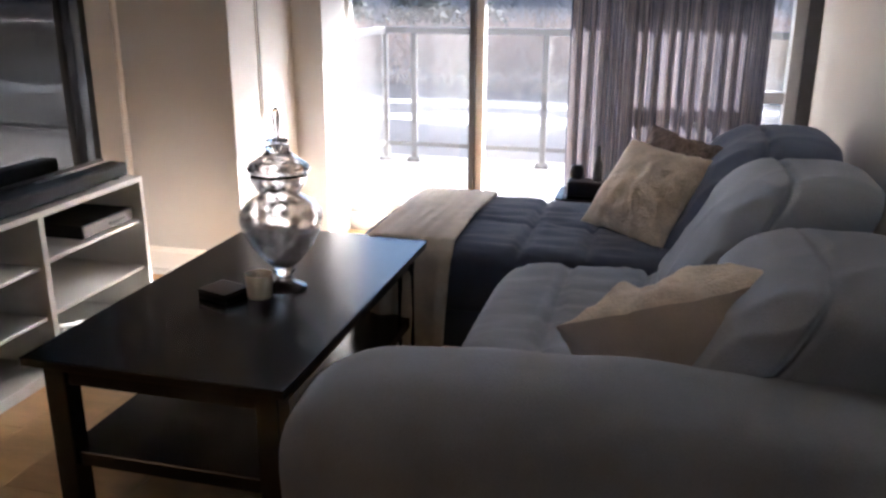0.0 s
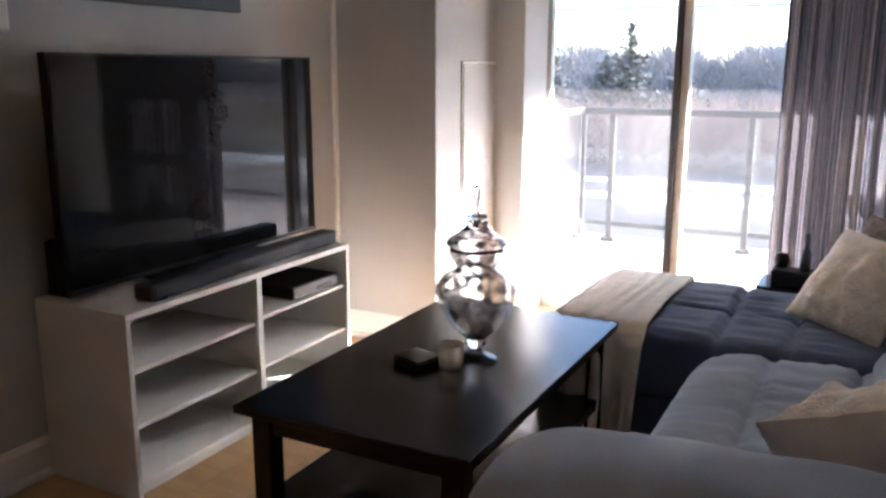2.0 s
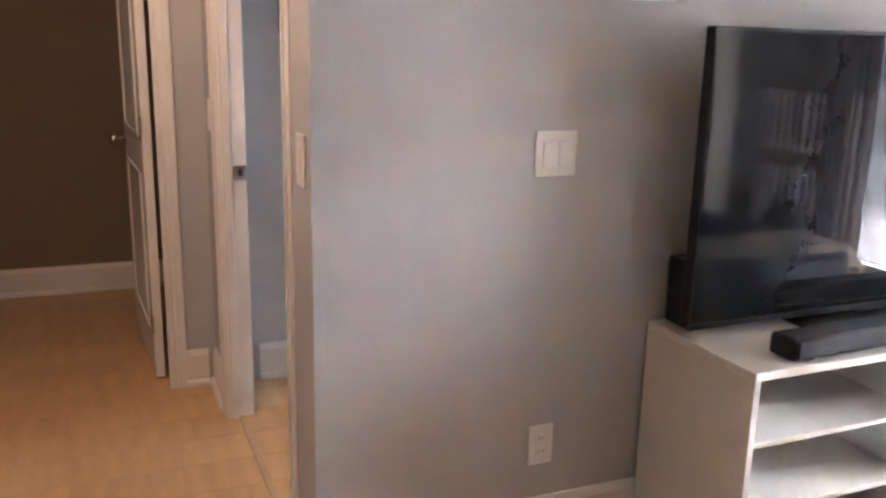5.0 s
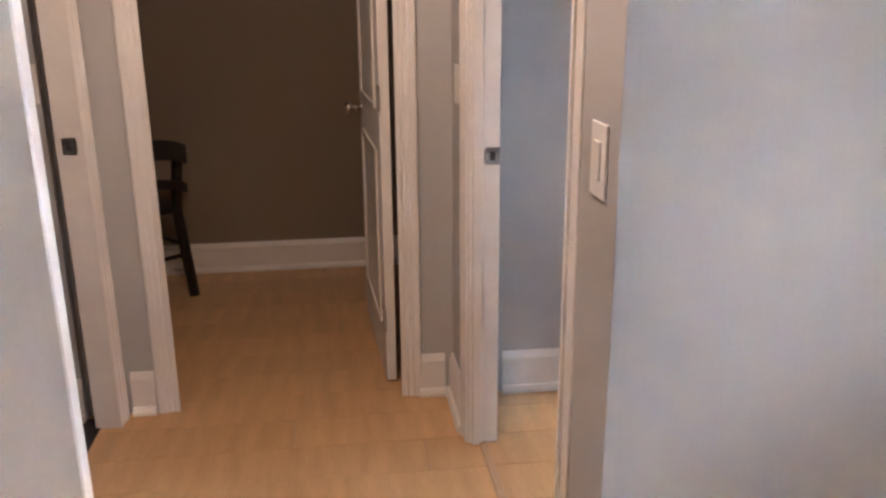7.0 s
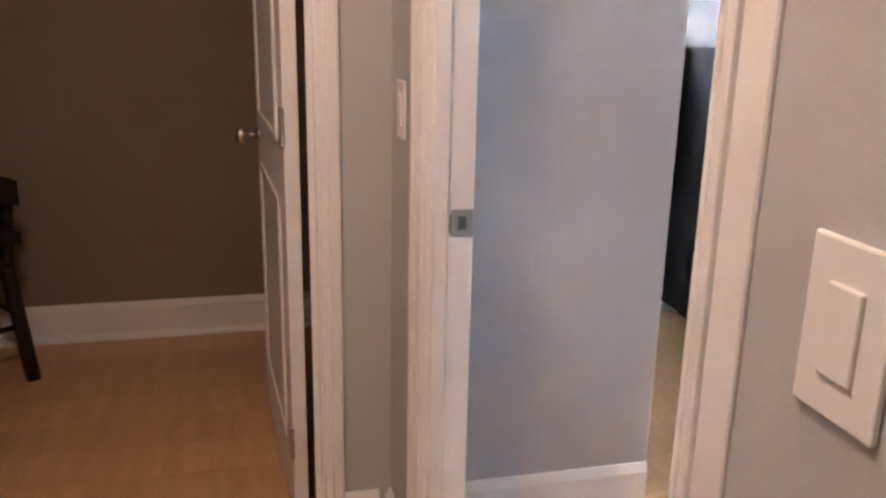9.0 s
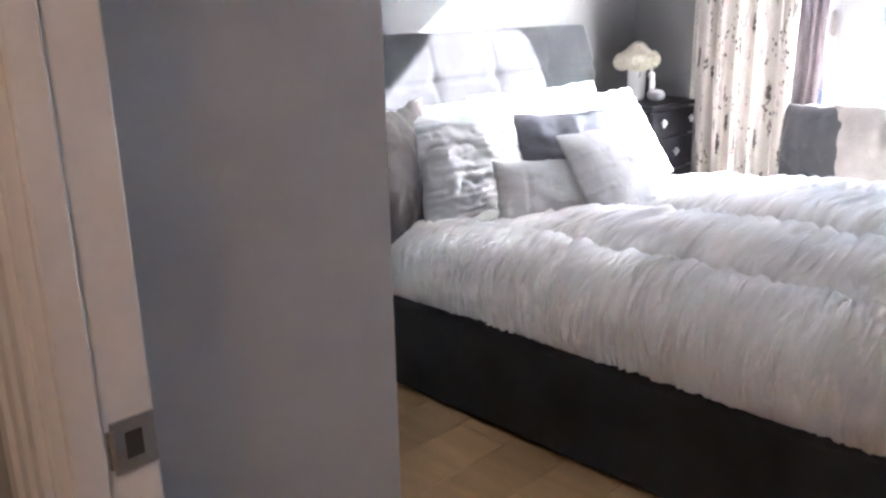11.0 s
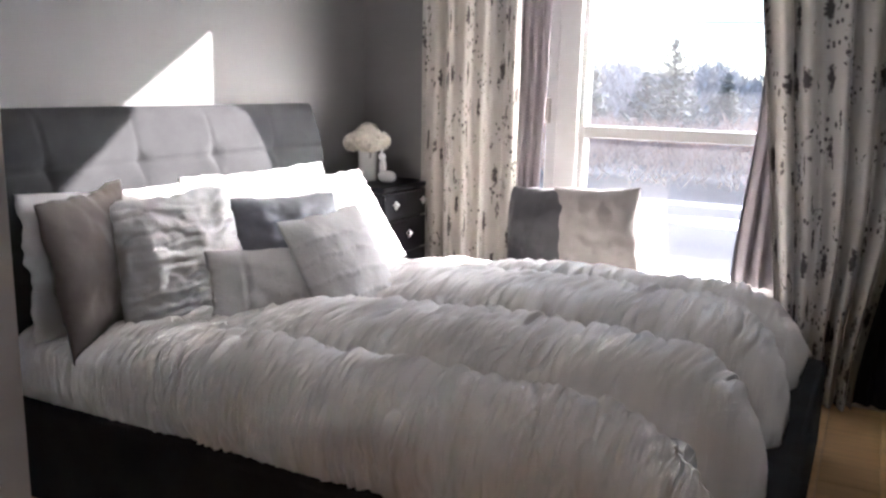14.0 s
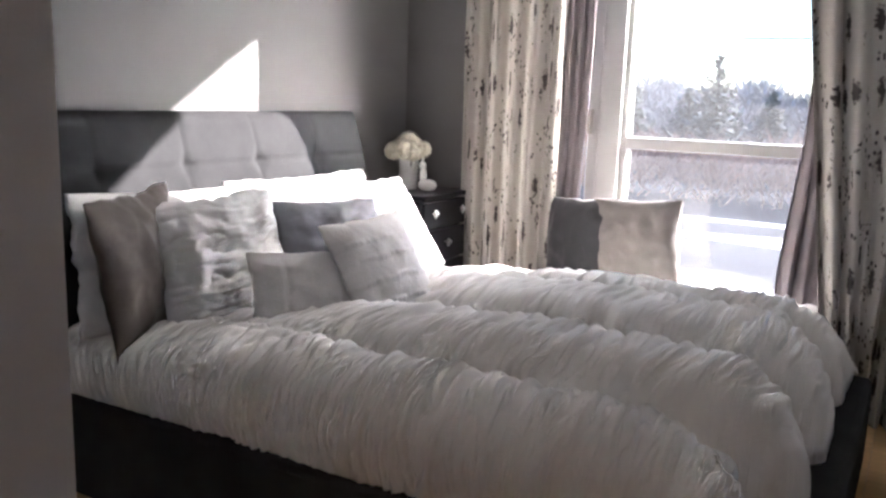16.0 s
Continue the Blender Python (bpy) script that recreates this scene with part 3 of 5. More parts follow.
def switch_plate(origin, right, out, gangs=1, w=0.075, h=0.118, label="white light switch plate on the grey wall", name="light_switch", rocker=True, group="switches"):
    """A screwless plate with rocker paddles, or a duplex outlet."""
    R, O, Z = Vector(right), Vector(out), Vector((0, 0, 1))
    m = Matrix((( R.x, O.x, 0, 0), (R.y, O.y, 0, 0), (0, 0, 1, 0), (0, 0, 0, 1)))
    root = thing(name, label, "light switch" if rocker else "power outlet", group, origin)
    def add(nm, bx, mt, lab=""):
        bm = box(*bx)
        bmesh.ops.transform(bm, matrix=m, verts=bm.verts[:])
        bmesh.ops.recalc_face_normals(bm, faces=bm.faces[:])
        part(nm, bm, mt, root, lab)
    W = w if gangs == 1 else w * 1.62
    add("plate", (-W / 2, W / 2, 0, 0.006, -h / 2, h / 2, 0.0025, 2), PLATE)
    for g in range(gangs):
        c = 0 if gangs == 1 else (g - 0.5) * 0.046
        if rocker:
            add("paddle", (c - 0.0165, c + 0.0165, 0.004, 0.0095, -0.033, 0.033, 0.002, 2), PLATE)
        else:
            for z in (-0.02, 0.02):
                add("socket", (c - 0.016, c + 0.016, 0.004, 0.008, z - 0.014, z + 0.014, 0.004, 2), PLATE)
                for q in (-0.006, 0.006):
                    add("slot", (c + q - 0.0012, c + q + 0.0012, 0.0075, 0.0084, z - 0.003, z + 0.006), FRAME_D, "dark slot")
    return root
switch_plate((XT, 1.998, 1.115), (0, 1, 0), (1, 0, 0), 2)
switch_plate((XT, 1.997, 0.303), (0, 1, 0), (1, 0, 0), 1, rocker=False, name="power_outlet", label="white duplex power outlet low on the grey wall", group="outlets")
switch_plate((-2.538, 1.36, 1.105), (1, 0, 0), (0, -1, 0), 1, w=0.08, h=0.126)
switch_plate((-3.8, 1.305, 1.114), (1, 0, 0), (0, -1, 0), 1)
switch_plate((-3.9, 0.0, 1.13), (0, 1, 0), (1, 0, 0), 1)

# balcony slab, its roof and the railing
structure("balcony_floor", box(-2.2, 3.4, 5.35, 6.95, -0.1, 0.1), CONCRETE)
structure("balcony_roof", box(-1.9, 4.5, 5.35, 7.0, 2.42, 2.7), CONCRETE)
structure("ground", box(-400, 400, 8, 900, -3.6, -3.3), ASPHALT)

# ---- living room: large things ----
def coffee_table():
    x0, x1, y0, y1, z = -1.493, -0.76, 2.219, 3.508, 0.478
    root = thing("coffee_table", "black-brown wooden coffee table with a lower shelf", "coffee table", at=((x0 + x1) / 2, (y0 + y1) / 2, 0))
    def p(nm, bm, mt=BLACK_WOOD):
        bmesh.ops.translate(bm, verts=bm.verts[:], vec=-root.location)
        part(nm, bm, mt, root)
    p("tabletop", box(x0, x1, y0, y1, z - 0.026, z, 0.004, 2))
    L = 0.062
    for x in (x0 + 0.035, x1 - 0.035 - L):
        for y in (y0 + 0.035, y1 - 0.035 - L):
            p("leg", box(x, x + L, y, y + L, 0, z - 0.026, 0.003, 1))
    for y in (y0 + 0.045, y1 - 0.065):
        p("apron", box(x0 + 0.035 + L, x1 - 0.035 - L, y, y + 0.02, z - 0.085, z - 0.026))
    for x in (x0 + 0.045, x1 - 0.065):
        p("apron", box(x, x + 0.02, y0 + 0.035 + L, y1 - 0.035 - L, z - 0.085, z - 0.026))
    p("shelf", box(x0 + 0.05, x1 - 0.05, y0 + 0.05, y1 - 0.05, 0.15, 0.192, 0.003, 1))
    return root
coffee_table()

def tv_stand():
    xf, xb, y0, y1, h, t = -2.003, -2.43, 2.317, 3.558, 0.638, 0.02
    root = thing("tv_stand", "white laminate open media stand with two bays of shelves", "tv stand", at=(xf, y0, 0))
    def p(nm, *a, bev=0.0015):
        bm = box(*a, bev, 1)
        bmesh.ops.translate(bm, verts=bm.verts[:], vec=-root.location)
        part(nm, bm, WHITE_LAM, root)
    p("top", xb, xf, y0, y1, h - 0.022, h)
    p("side_panel", xb, xf - 0.001, y0, y0 + t, 0, h - 0.022)
    p("side_panel", xb, xf - 0.001, y1 - t, y1, 0, h - 0.022)
    ym = 2.955
    p("divider", xb, xf - 0.001, ym - 0.014, ym + 0.014, 0.06, h - 0.022)
    p("bottom", xb, xf - 0.002, y0 + t, y1 - t, 0.04, 0.06)
    p("plinth", xb + 0.02, xf - 0.03, y0 + t, y1 - t, 0, 0.04)
    p("back_panel", xb + 0.002, xb + 0.008, y0 + t, y1 - t, 0.06, h - 0.022)
    for z in (0.25, 0.44):
        p("shelf", xb + 0.01, xf - 0.02, y0 + t, ym - 0.014, z - 0.014, z)
    for z in (0.255, 0.455):
        p("shelf", xb + 0.01, xf - 0.02, ym + 0.014, y1 - t, z - 0.014, z)
    return root
tv_stand()

def television():
    # stands slightly turned to the sofa
    w, h, d = 1.35, 0.775, 0.035
    root = thing("television", "large black flat-screen television on the media stand", "television", at=(0, 0, 0))
    root.matrix_world = pose(-2.255, 2.985, 0.638, 0, 0, 0.2)
    bz = 0.665 - 0.638
    part("casing", box(-d, 0, -w / 2, w / 2, bz, bz + h, 0.004, 2), PLASTIC, root)
    part("screen", box(0.0, 0.0025, -w / 2 + 0.009, w / 2 - 0.009, bz + 0.016, bz + h - 0.009), SCREEN, root, "glossy dark screen")
    part("bezel", box(0.0, 0.004, -w / 2, w / 2, bz, bz + 0.016), PLASTIC, root)
    part("neck", box(-0.05, -0.01, -0.06, 0.06, 0.012, 0.12, 0.004, 1), PLASTIC, root)
    part("foot", box(-0.14, 0.11, -0.3, 0.3, 0, 0.012, 0.005, 2), PLASTIC, root)
television()

def sofa():
    root = thing("sectional_sofa", "charcoal grey upholstered sectional sofa with a chaise", "sofa", at=(0.1, 3.2, 0))
    def p(nm, bm, mt=SOFA, lab=""):
        bmesh.ops.translate(bm, verts=bm.verts[:], vec=-root.location)
        part(nm, bm, mt, root, lab, smooth=True)
    def wob(seed, amp=0.006):
        return lambda w, v: w + Vector((0, 0, 1)) * amp * nz(w.x * 5 + seed, w.y * 5, w.z * 5) + Vector((1, 0, 0)) * amp * nz(w.y * 4, w.z * 4, seed)
    p("arm", puff(0.015, 2.19, 0.305, 1.49, 0.46, 0.63, 3.6, 26, wob(1, 0.012)))
    p("base", box(-0.4, 0.72, 2.35, 4.3, 0.05, 0.3, 0.03, 3))
    def seat_fn(seams, depth=0.026, wd=0.016, crease=0.006, cross=9.0):
        def fn(w, v):
            if v.z > 0.2:
                for s in seams:
                    w = w - Vector((0, 0, depth * math.exp(-((w.x - s) / wd) ** 2)))
                w = w + Vector((0, 0, 2 * crease * (1 - min(1, 2.2 * abs(nz(w.x * 4, w.y * 19 + 0.6 * nz(w.x * 7, w.y * 3), 3.0)))) ** 1.5 * max(0.0, 0.8 + nz(w.x * 7, w.y * 3))))
                w = w - Vector((0, 0, 0.6 * depth * math.exp(-((w.y - cross) / 0.014) ** 2)))
            return w
        return fn
    p("seat_cushion", puff(0.0, 2.94, 0.33, 0.9, 1.04, 0.27, 6, 40, seat_fn((-0.22, 0.05))))
    p("chaise_cushion", puff(-0.42, 3.9, 0.33, 1.3, 0.88, 0.27, 9, 44, seat_fn((-0.27, 0.0, 0.24), cross=-0.03)), SOFA_BLUE_SHADE)
    p("chaise_base", box(-1.04, 0.2, 3.48, 4.32, 0.05, 0.26, 0.03, 3), SOFA_BLUE_SHADE)
    def back_fn(ht):
        def fn(w, v):
            # piped seam round the front panel
            if v.z > 0.45 or abs(v.y) > 0.6:
                w = w * (1 - 0.055 * math.exp(-((w.x + 0.085) / 0.011) ** 2))
            # loose wrinkles, then a lean back towards the top
            g = 0.008 * nz(w.y * 6, w.z * 7, ht + w.x * 5)
            g -= 0.009 * (1 - min(1, 2.4 * abs(nz(w.y * 5 + w.z * 3, w.z * 4 + w.x * 6, ht + 3)))) ** 2
            w = w + Vector((0.3 * (w.z / ht) + g, g * (1 if v.y < -0.5 else 0), -0.6 * g if v.z > 0.4 else 0))
            return w
        return fn
    for y0, y1, top, mt in ((2.3, 2.98, 0.79, SOFA), (2.98, 3.56, 0.865, SOFA), (3.56, 4.3, 0.87, SOFA_BLUE_SHADE)):
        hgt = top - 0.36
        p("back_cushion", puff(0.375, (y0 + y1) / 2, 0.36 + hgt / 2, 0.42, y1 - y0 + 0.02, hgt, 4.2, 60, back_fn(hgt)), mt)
    p("back_frame", box(0.5, 0.73, 2.3, 4.3, 0.05, 0.6, 0.05, 4))
    return root
sofa()

# ---- bedroom: large things ----
def bed():
    root = thing("bed", "charcoal upholstered bed with a tall tufted headboard", "bed", at=(-4.3, 3.7, 0))
    def p(nm, bm, mt=DARK_CLOTH, lab="", sm=False):
        bmesh.ops.translate(bm, verts=bm.verts[:], vec=-root.location)
        return part(nm, bm, mt, root, lab, smooth=sm)
    b = bmesh.new()
    n, k = 170, 110
    y0, y1, z0, z1 = 2.84, 4.56, 0.05, 1.19
    tufts = [(yy, zz) for zz in (1.0, 0.76) for yy in (3.09, 3.463, 3.836, 4.209)]
    def face(i, j, s):
        y, z = y0 + (y1 - y0) * i / n, z0 + (z1 - z0) * j / k
        x = -5.235 if s else -5.412
        if s:
            x += -0.1 * max(0, (z - 0.72) / 0.47) ** 2
            edge = min(y - y0, y1 - y, z1 - z)
            x -= 0.03 * max(0, 1 - edge / 0.04) ** 2
            for ty, tz in tufts:
                r2 = ((y - ty) / 0.035) ** 2 + ((z - tz) / 0.035) ** 2
                x -= 0.018 * math.exp(-r2)
            for ty, tz in tufts[:4]:
                x -= 0.007 * math.exp(-((y - ty) / 0.007) ** 2)
            for tz in (1.0, 0.76):
                x -= 0.007 * math.exp(-((z - tz) / 0.007) ** 2)
            x += 0.004 * nz(y * 6, z * 6, 3.0)
        return (x, y, z)
    F = [[b.verts.new(face(i, j, 1)) for j in range(k + 1)] for i in range(n + 1)]
    B = [[b.verts.new(face(i, j, 0)) for j in range(k + 1)] for i in range(n + 1)]
    for i in range(n):
        for j in range(k):
            b.faces.new((F[i][j], F[i + 1][j], F[i + 1][j + 1], F[i][j + 1]))
            b.faces.new((B[i][j], B[i][j + 1], B[i + 1][j + 1], B[i + 1][j]))
    for j in range(k):
        b.faces.new((F[0][j], F[0][j + 1], B[0][j + 1], B[0][j]))
        b.faces.new((F[n][j + 1], F[n][j], B[n][j], B[n][j + 1]))
    for i in range(n):
        b.faces.new((F[i][k], F[i + 1][k], B[i + 1][k], B[i][k]))
        b.faces.new((F[i + 1][0], F[i][0], B[i][0], B[i + 1][0]))
    p("headboard", b, sm=True)
    for ty, tz in tufts:
        p("button", lathe([(0, 0.006), (0.008, 0.004), (0.011, 0), (0, -0.002)], n=10), DARK_CLOTH).matrix_local = Matrix.Translation(Vector((-5.251 - 0.1 * max(0, (tz - 0.72) / 0.47) ** 2, ty, tz)) - root.location) @ pose(0, 0, 0, 0, 90, 0)
    p("side_rail", box(-5.3, -3.07, 2.86, 2.93, 0.02, 0.345, 0.02, 3), sm=False)
    p("side_rail", box(-5.3, -3.07, 4.49, 4.56, 0.02, 0.345, 0.02, 3), sm=False)
    p("foot_rail", box(-3.2, -3.06, 2.87, 4.55, 0.02, 0.35, 0.025, 3))
    p("mattress", box(-5.28, -3.26, 2.95, 4.48, 0.1, 0.53, 0.05, 3), PILLOW_W, "white mattress")
    return root
bed()

def duvet():
    prof = [(2.885, 0.335), (2.868, 0.40), (2.87, 0.48), (2.9, 0.55), (2.965, 0.595), (3.05, 0.615), (3.125, 0.61), (3.2, 0.625), (3.33, 0.635), (3.45, 0.632), (3.53, 0.622), (3.62, 0.635), (3.78, 0.645), (3.94, 0.64), (4.04, 0.625), (4.14, 0.615), (4.3, 0.595), (4.45, 0.54), (4.54, 0.46), (4.56, 0.4), (4.55, 0.335)]
    seams = (3.125, 3.53, 4.04)
    nu, nv = 520, 210
    xs, xe = -5.21, -3.13
    grid = []
    for i in range(nu + 1):
        u = i / nu
        row = []
        for j in range(nv + 1):
            f = j / nv * (len(prof) - 1)
            a = min(int(f), len(prof) - 2)
            t = f - a
            p0, p1, p2, p3 = (Vector((*prof[max(0, min(len(prof) - 1, q))], 0)) for q in (a - 1, a, a + 1, a + 2))
            c = 0.5 * ((2 * p1) + (p2 - p0) * t + (2 * p0 - 5 * p1 + 4 * p2 - p3) * t * t + (3 * p1 - p0 - 3 * p2 + p3) * t ** 3)
            y, z = c.x, c.y
            ds = min(abs(y - s) for s in seams)
            puffy = min(1, ds / 0.15)
            side = max(0.0, min(1.0, (0.6 - z) / 0.1)) if y < 3.1 else 0.0
            puffy = max(puffy, side)
            # channels swell towards the foot and flatten under the pillows
            swell = max(0.0, min(1.0, (u - 0.25) / 0.4))
            swell = swell * swell * (3 - 2 * swell)
            swell *= 0.35 if y < 3.125 else 1.0
            ext = xe - 0.16 * (1 - puffy) ** 2 - (0.05 if y < 3.125 else 0.0)
            x = xs + (ext - xs) * u
            e = max(0, (x - (ext - 0.24)) / 0.24)
            drop = 1 - math.sqrt(max(0, 1 - e * e))
            lift = swell * (0.055 * (1 - (1 - puffy) ** 2) - 0.035 * math.exp(-(ds / 0.022) ** 2) * (1 - side))
            sink = 0.055 * max(0.0, min(1.0, 1.5 * (1 - u / 0.36)))
            z2 = z + lift * (1 - side) - sink * (1 - side)
            z2 -= (z2 - 0.34) * drop
            y2 = y + (0.06 * drop if y < 3.0 else 0) - 0.05 * side * swell * math.sin(math.pi * min(1, max(0, (z - 0.335) / 0.27)))
            # gathers running across every channel, drawn up at the seams
            near = min(1, ds / 0.05)
            q = j / nv * 2.3 + 0.16 * nz(x * 2.3, y * 2.0, 4.0)
            sk = x - (0.12 if not side else 0.0) * (y - 3.0) + 0.05 * nz(x * 3, y * 4, 8.0)
            f1 = (1 - min(1, 2.1 * abs(nz(sk * 15, q * 2.6, 2.0)))) ** 1.6
            f2 = (1 - min(1, 2.2 * abs(nz(sk * 31, q * 4.2, 5.0)))) ** 1.5
            f3 = (1 - min(1, 2.0 * abs(nz(sk * 9 + 3, q * 1.7, 9.0)))) ** 2
            m1 = max(0.15, 0.75 + 1.3 * nz(x * 3, y * 3.5, 7.0))
            calm = 0.4 + 0.6 * min(1, max(0, (u - 0.12) / 0.25))
            pull = 1 + 0.5 * math.exp(-(ds / 0.07) ** 2)
            f4 = (1 - min(1, 2.2 * abs(nz(sk * 52, q * 6.0, 13.0)))) ** 1.4
            disp = 0.012 - (0.5 + 0.5 * near) * (1 - 0.6 * e) * calm * pull * (0.011 * f1 * m1 + 0.023 * f2 * max(0.3, 0.9 + nz(x * 5, y * 4, 17.0)) + 0.011 * f4 + 0.004 * f3) + 0.01 * nz(x * 3.1, y * 3.7, 11)
            nrm = Vector((0, -0.85 * side, 1 - 0.55 * side)) + Vector((e * 0.8, 0, -0.3 * e))
            row.append(Vector((x, y2, z2)) + nrm * disp)
        grid.append(row)
    root = thing("duvet", "white ruched cotton comforter spread over the bed", "comforter")
    cuts = [0] + [min(range(nv + 1), key=lambda j: abs(grid[nu // 2][j].y - s) + (9 if j < nv // 5 else 0)) for s in seams] + [nv]
    for j0, j1 in zip(cuts, cuts[1:]):
        b = bmesh.new()
        vs = [[b.verts.new(grid[i][j]) for j in range(j0, j1 + 1)] for i in range(nu + 1)]
        for i in range(nu):
            for j in range(j1 - j0):
                b.faces.new((vs[i][j], vs[i + 1][j], vs[i + 1][j + 1], vs[i][j + 1]))
        o = part("channel", b, DUVET, root, smooth=True)
        s = o.modifiers.new("cloth", 'SOLIDIFY')
        s.thickness = 0.012
duvet()

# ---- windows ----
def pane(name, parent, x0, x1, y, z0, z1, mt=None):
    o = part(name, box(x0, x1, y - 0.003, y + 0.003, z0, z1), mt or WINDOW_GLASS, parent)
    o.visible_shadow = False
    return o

win1 = tagged(new("window_1"), "white framed sliding balcony door with clear glass", "window", "", "structure")
def w1(nm, *a, mt=FRAME_W, lab="", bev=0.004):
    part(nm, box(*a, bev, 1), mt, win1, lab)
w1("jamb", -1.868, -1.79, 5.132, 5.27, 0.1, 2.3)
w1("jamb", -1.79, -1.745, 5.16, 5.27, 0.1, 2.3)
w1("frame_stile", -1.745, -1.69, 5.19, 5.25, 0.165, 2.2)
w1("frame_stile", -0.95, -0.905, 5.17, 5.25, 0.165, 2.2)
w1("dark_stile", -0.985, -0.951, 5.15, 5.24, 0.165, 2.2, mt=FRAME_D, lab="dark aluminium meeting stile")
w1("frame_stile", -0.06, 0.03, 5.17, 5.26, 0.165, 2.2)
w1("frame_stile", 0.655, 0.715, 5.15, 5.26, 0.1, 2.3)
# end strip of the frame, its shade put into the dark colour
w1("dark_stile", 0.716, 0.779, 5.135, 5.26, 0.1, 2.3, mt=FRAME_D, lab="frame strip coloured dark for its shade")
w1("sill", -1.745, 0.655, 5.16, 5.3, 0.1, 0.165)
w1("head", -1.745, 0.655, 5.16, 5.3, 2.2, 2.3)
w1("cross_bar", 0.03, 0.655, 5.18, 5.25, 0.82, 0.88)
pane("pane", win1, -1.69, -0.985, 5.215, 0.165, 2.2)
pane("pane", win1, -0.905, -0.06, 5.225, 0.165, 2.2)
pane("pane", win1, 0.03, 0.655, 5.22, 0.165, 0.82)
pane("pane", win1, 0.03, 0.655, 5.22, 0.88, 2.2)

win2 = tagged(new("window_2"), "white framed bedroom window with a low cross bar", "window", "", "structure")
def w2(nm, *a, mt=FRAME_W, lab="", bev=0.004):
    part(nm, box(*a, bev, 1), mt, win2, lab)
WT2 = 2.3
w2("frame_stile", -4.78, -4.72, 5.17, 5.28, 0.45, WT2)
w2("frame_stile", -4.355, -4.25, 5.15, 5.28, 0.45, WT2)
w2("sash_stile", -4.25, -4.222, 5.18, 5.26, 0.45, WT2)
w2("sash_stile", -3.11, -3.08, 5.18, 5.26, 0.45, WT2)
w2("frame_stile", -3.08, -3.02, 5.17, 5.28, 0.45, WT2)
w2("sill", -4.78, -3.02, 5.13, 5.32, 0.4, 0.45)
w2("head", -4.72, -3.08, 5.15, 5.28, WT2, WT2 + 0.04)
w2("cross_bar", -4.222, -3.11, 5.17, 5.27, 1.06, 1.115)
w2("handle", -4.41, -4.385, 5.13, 5.16, 1.12, 1.24, mt=METAL, lab="window latch handle")
w2("sash_stile", -4.41, -4.356, 5.16, 5.27, 0.45, WT2)
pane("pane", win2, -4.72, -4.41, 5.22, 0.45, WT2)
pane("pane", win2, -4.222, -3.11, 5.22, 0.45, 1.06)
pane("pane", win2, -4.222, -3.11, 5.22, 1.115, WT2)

# ---- balcony ----
rail = tagged(new("balcony_railing"), "grey metal balcony railing with frosted glass panels", "railing")
YR = 6.73
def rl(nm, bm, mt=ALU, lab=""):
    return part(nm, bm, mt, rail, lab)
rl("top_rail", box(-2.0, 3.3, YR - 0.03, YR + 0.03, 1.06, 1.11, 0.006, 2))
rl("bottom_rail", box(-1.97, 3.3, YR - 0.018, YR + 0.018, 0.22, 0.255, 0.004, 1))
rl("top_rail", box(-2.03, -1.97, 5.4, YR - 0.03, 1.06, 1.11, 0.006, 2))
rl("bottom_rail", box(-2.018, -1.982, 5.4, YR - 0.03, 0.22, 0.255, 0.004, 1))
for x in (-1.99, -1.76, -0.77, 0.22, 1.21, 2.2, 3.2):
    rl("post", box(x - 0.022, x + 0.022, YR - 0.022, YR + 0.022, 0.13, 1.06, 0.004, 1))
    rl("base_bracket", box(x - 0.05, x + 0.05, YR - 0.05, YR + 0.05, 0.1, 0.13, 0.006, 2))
    for a, c in ((-0.035, -0.035), (0.035, -0.035)):
        rl("bolt", lathe([(0, 0.016), (0.008, 0.014), (0.01, 0), (0, 0)], x + a, YR + c, 0.13, 8))
rl("post", box(-2.022, -1.978, 5.42, 5.464, 0.13, 1.06, 0.004, 1))
for x0, x1 in ((-1.735, -0.795), (-0.745, 0.195), (0.245, 1.185), (1.235, 2.175), (2.225, 3.175)):
    o = rl("glass_panel", box(x0, x1, YR - 0.004, YR + 0.004, 0.255, 1.06), FROST, "frosted glass")
    o.visible_shadow = False
o = rl("glass_panel", box(-2.004, -1.996, 5.47, 6.7, 0.255, 1.06), FROST, "frosted glass")
o.visible_shadow = False
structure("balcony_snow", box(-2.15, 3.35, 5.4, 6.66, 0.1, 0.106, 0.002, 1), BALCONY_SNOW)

# unseen slab of the balcony above; drop edge added to set the sun line
structure("balcony_above", box(-2.15, 4.4, 5.4, 6.8, 2.45, 2.62), CONCRETE)
structure("balcony_above_sun_stop", box(-2.15, 4.4, 6.7, 6.8, 2.275, 2.449), CONCRETE)

# ---- outside ----
def snow_patch(x0, x1, y0, y1, seed):
    b = bmesh.new()
    n = 40
    lo = [b.verts.new((x0 + (x1 - x0) * i / n, y0 + 1.6 * nz(i * 0.23, seed), -3.285)) for i in range(n + 1)]
    hi = [b.verts.new((x0 + (x1 - x0) * i / n, y1 + 1.8 * nz(i * 0.19, seed + 5), -3.285)) for i in range(n + 1)]
    for i in range(n):
        b.faces.new((lo[i], lo[i + 1], hi[i + 1], hi[i]))
    return structure("ground_snow", b, SNOW)
snow_patch(-60, 60, 8.5, 21, 1)
snow_patch(-45, 20, 30.5, 31.6, 2)
snow_patch(-30, 60, 35, 36.2, 3)

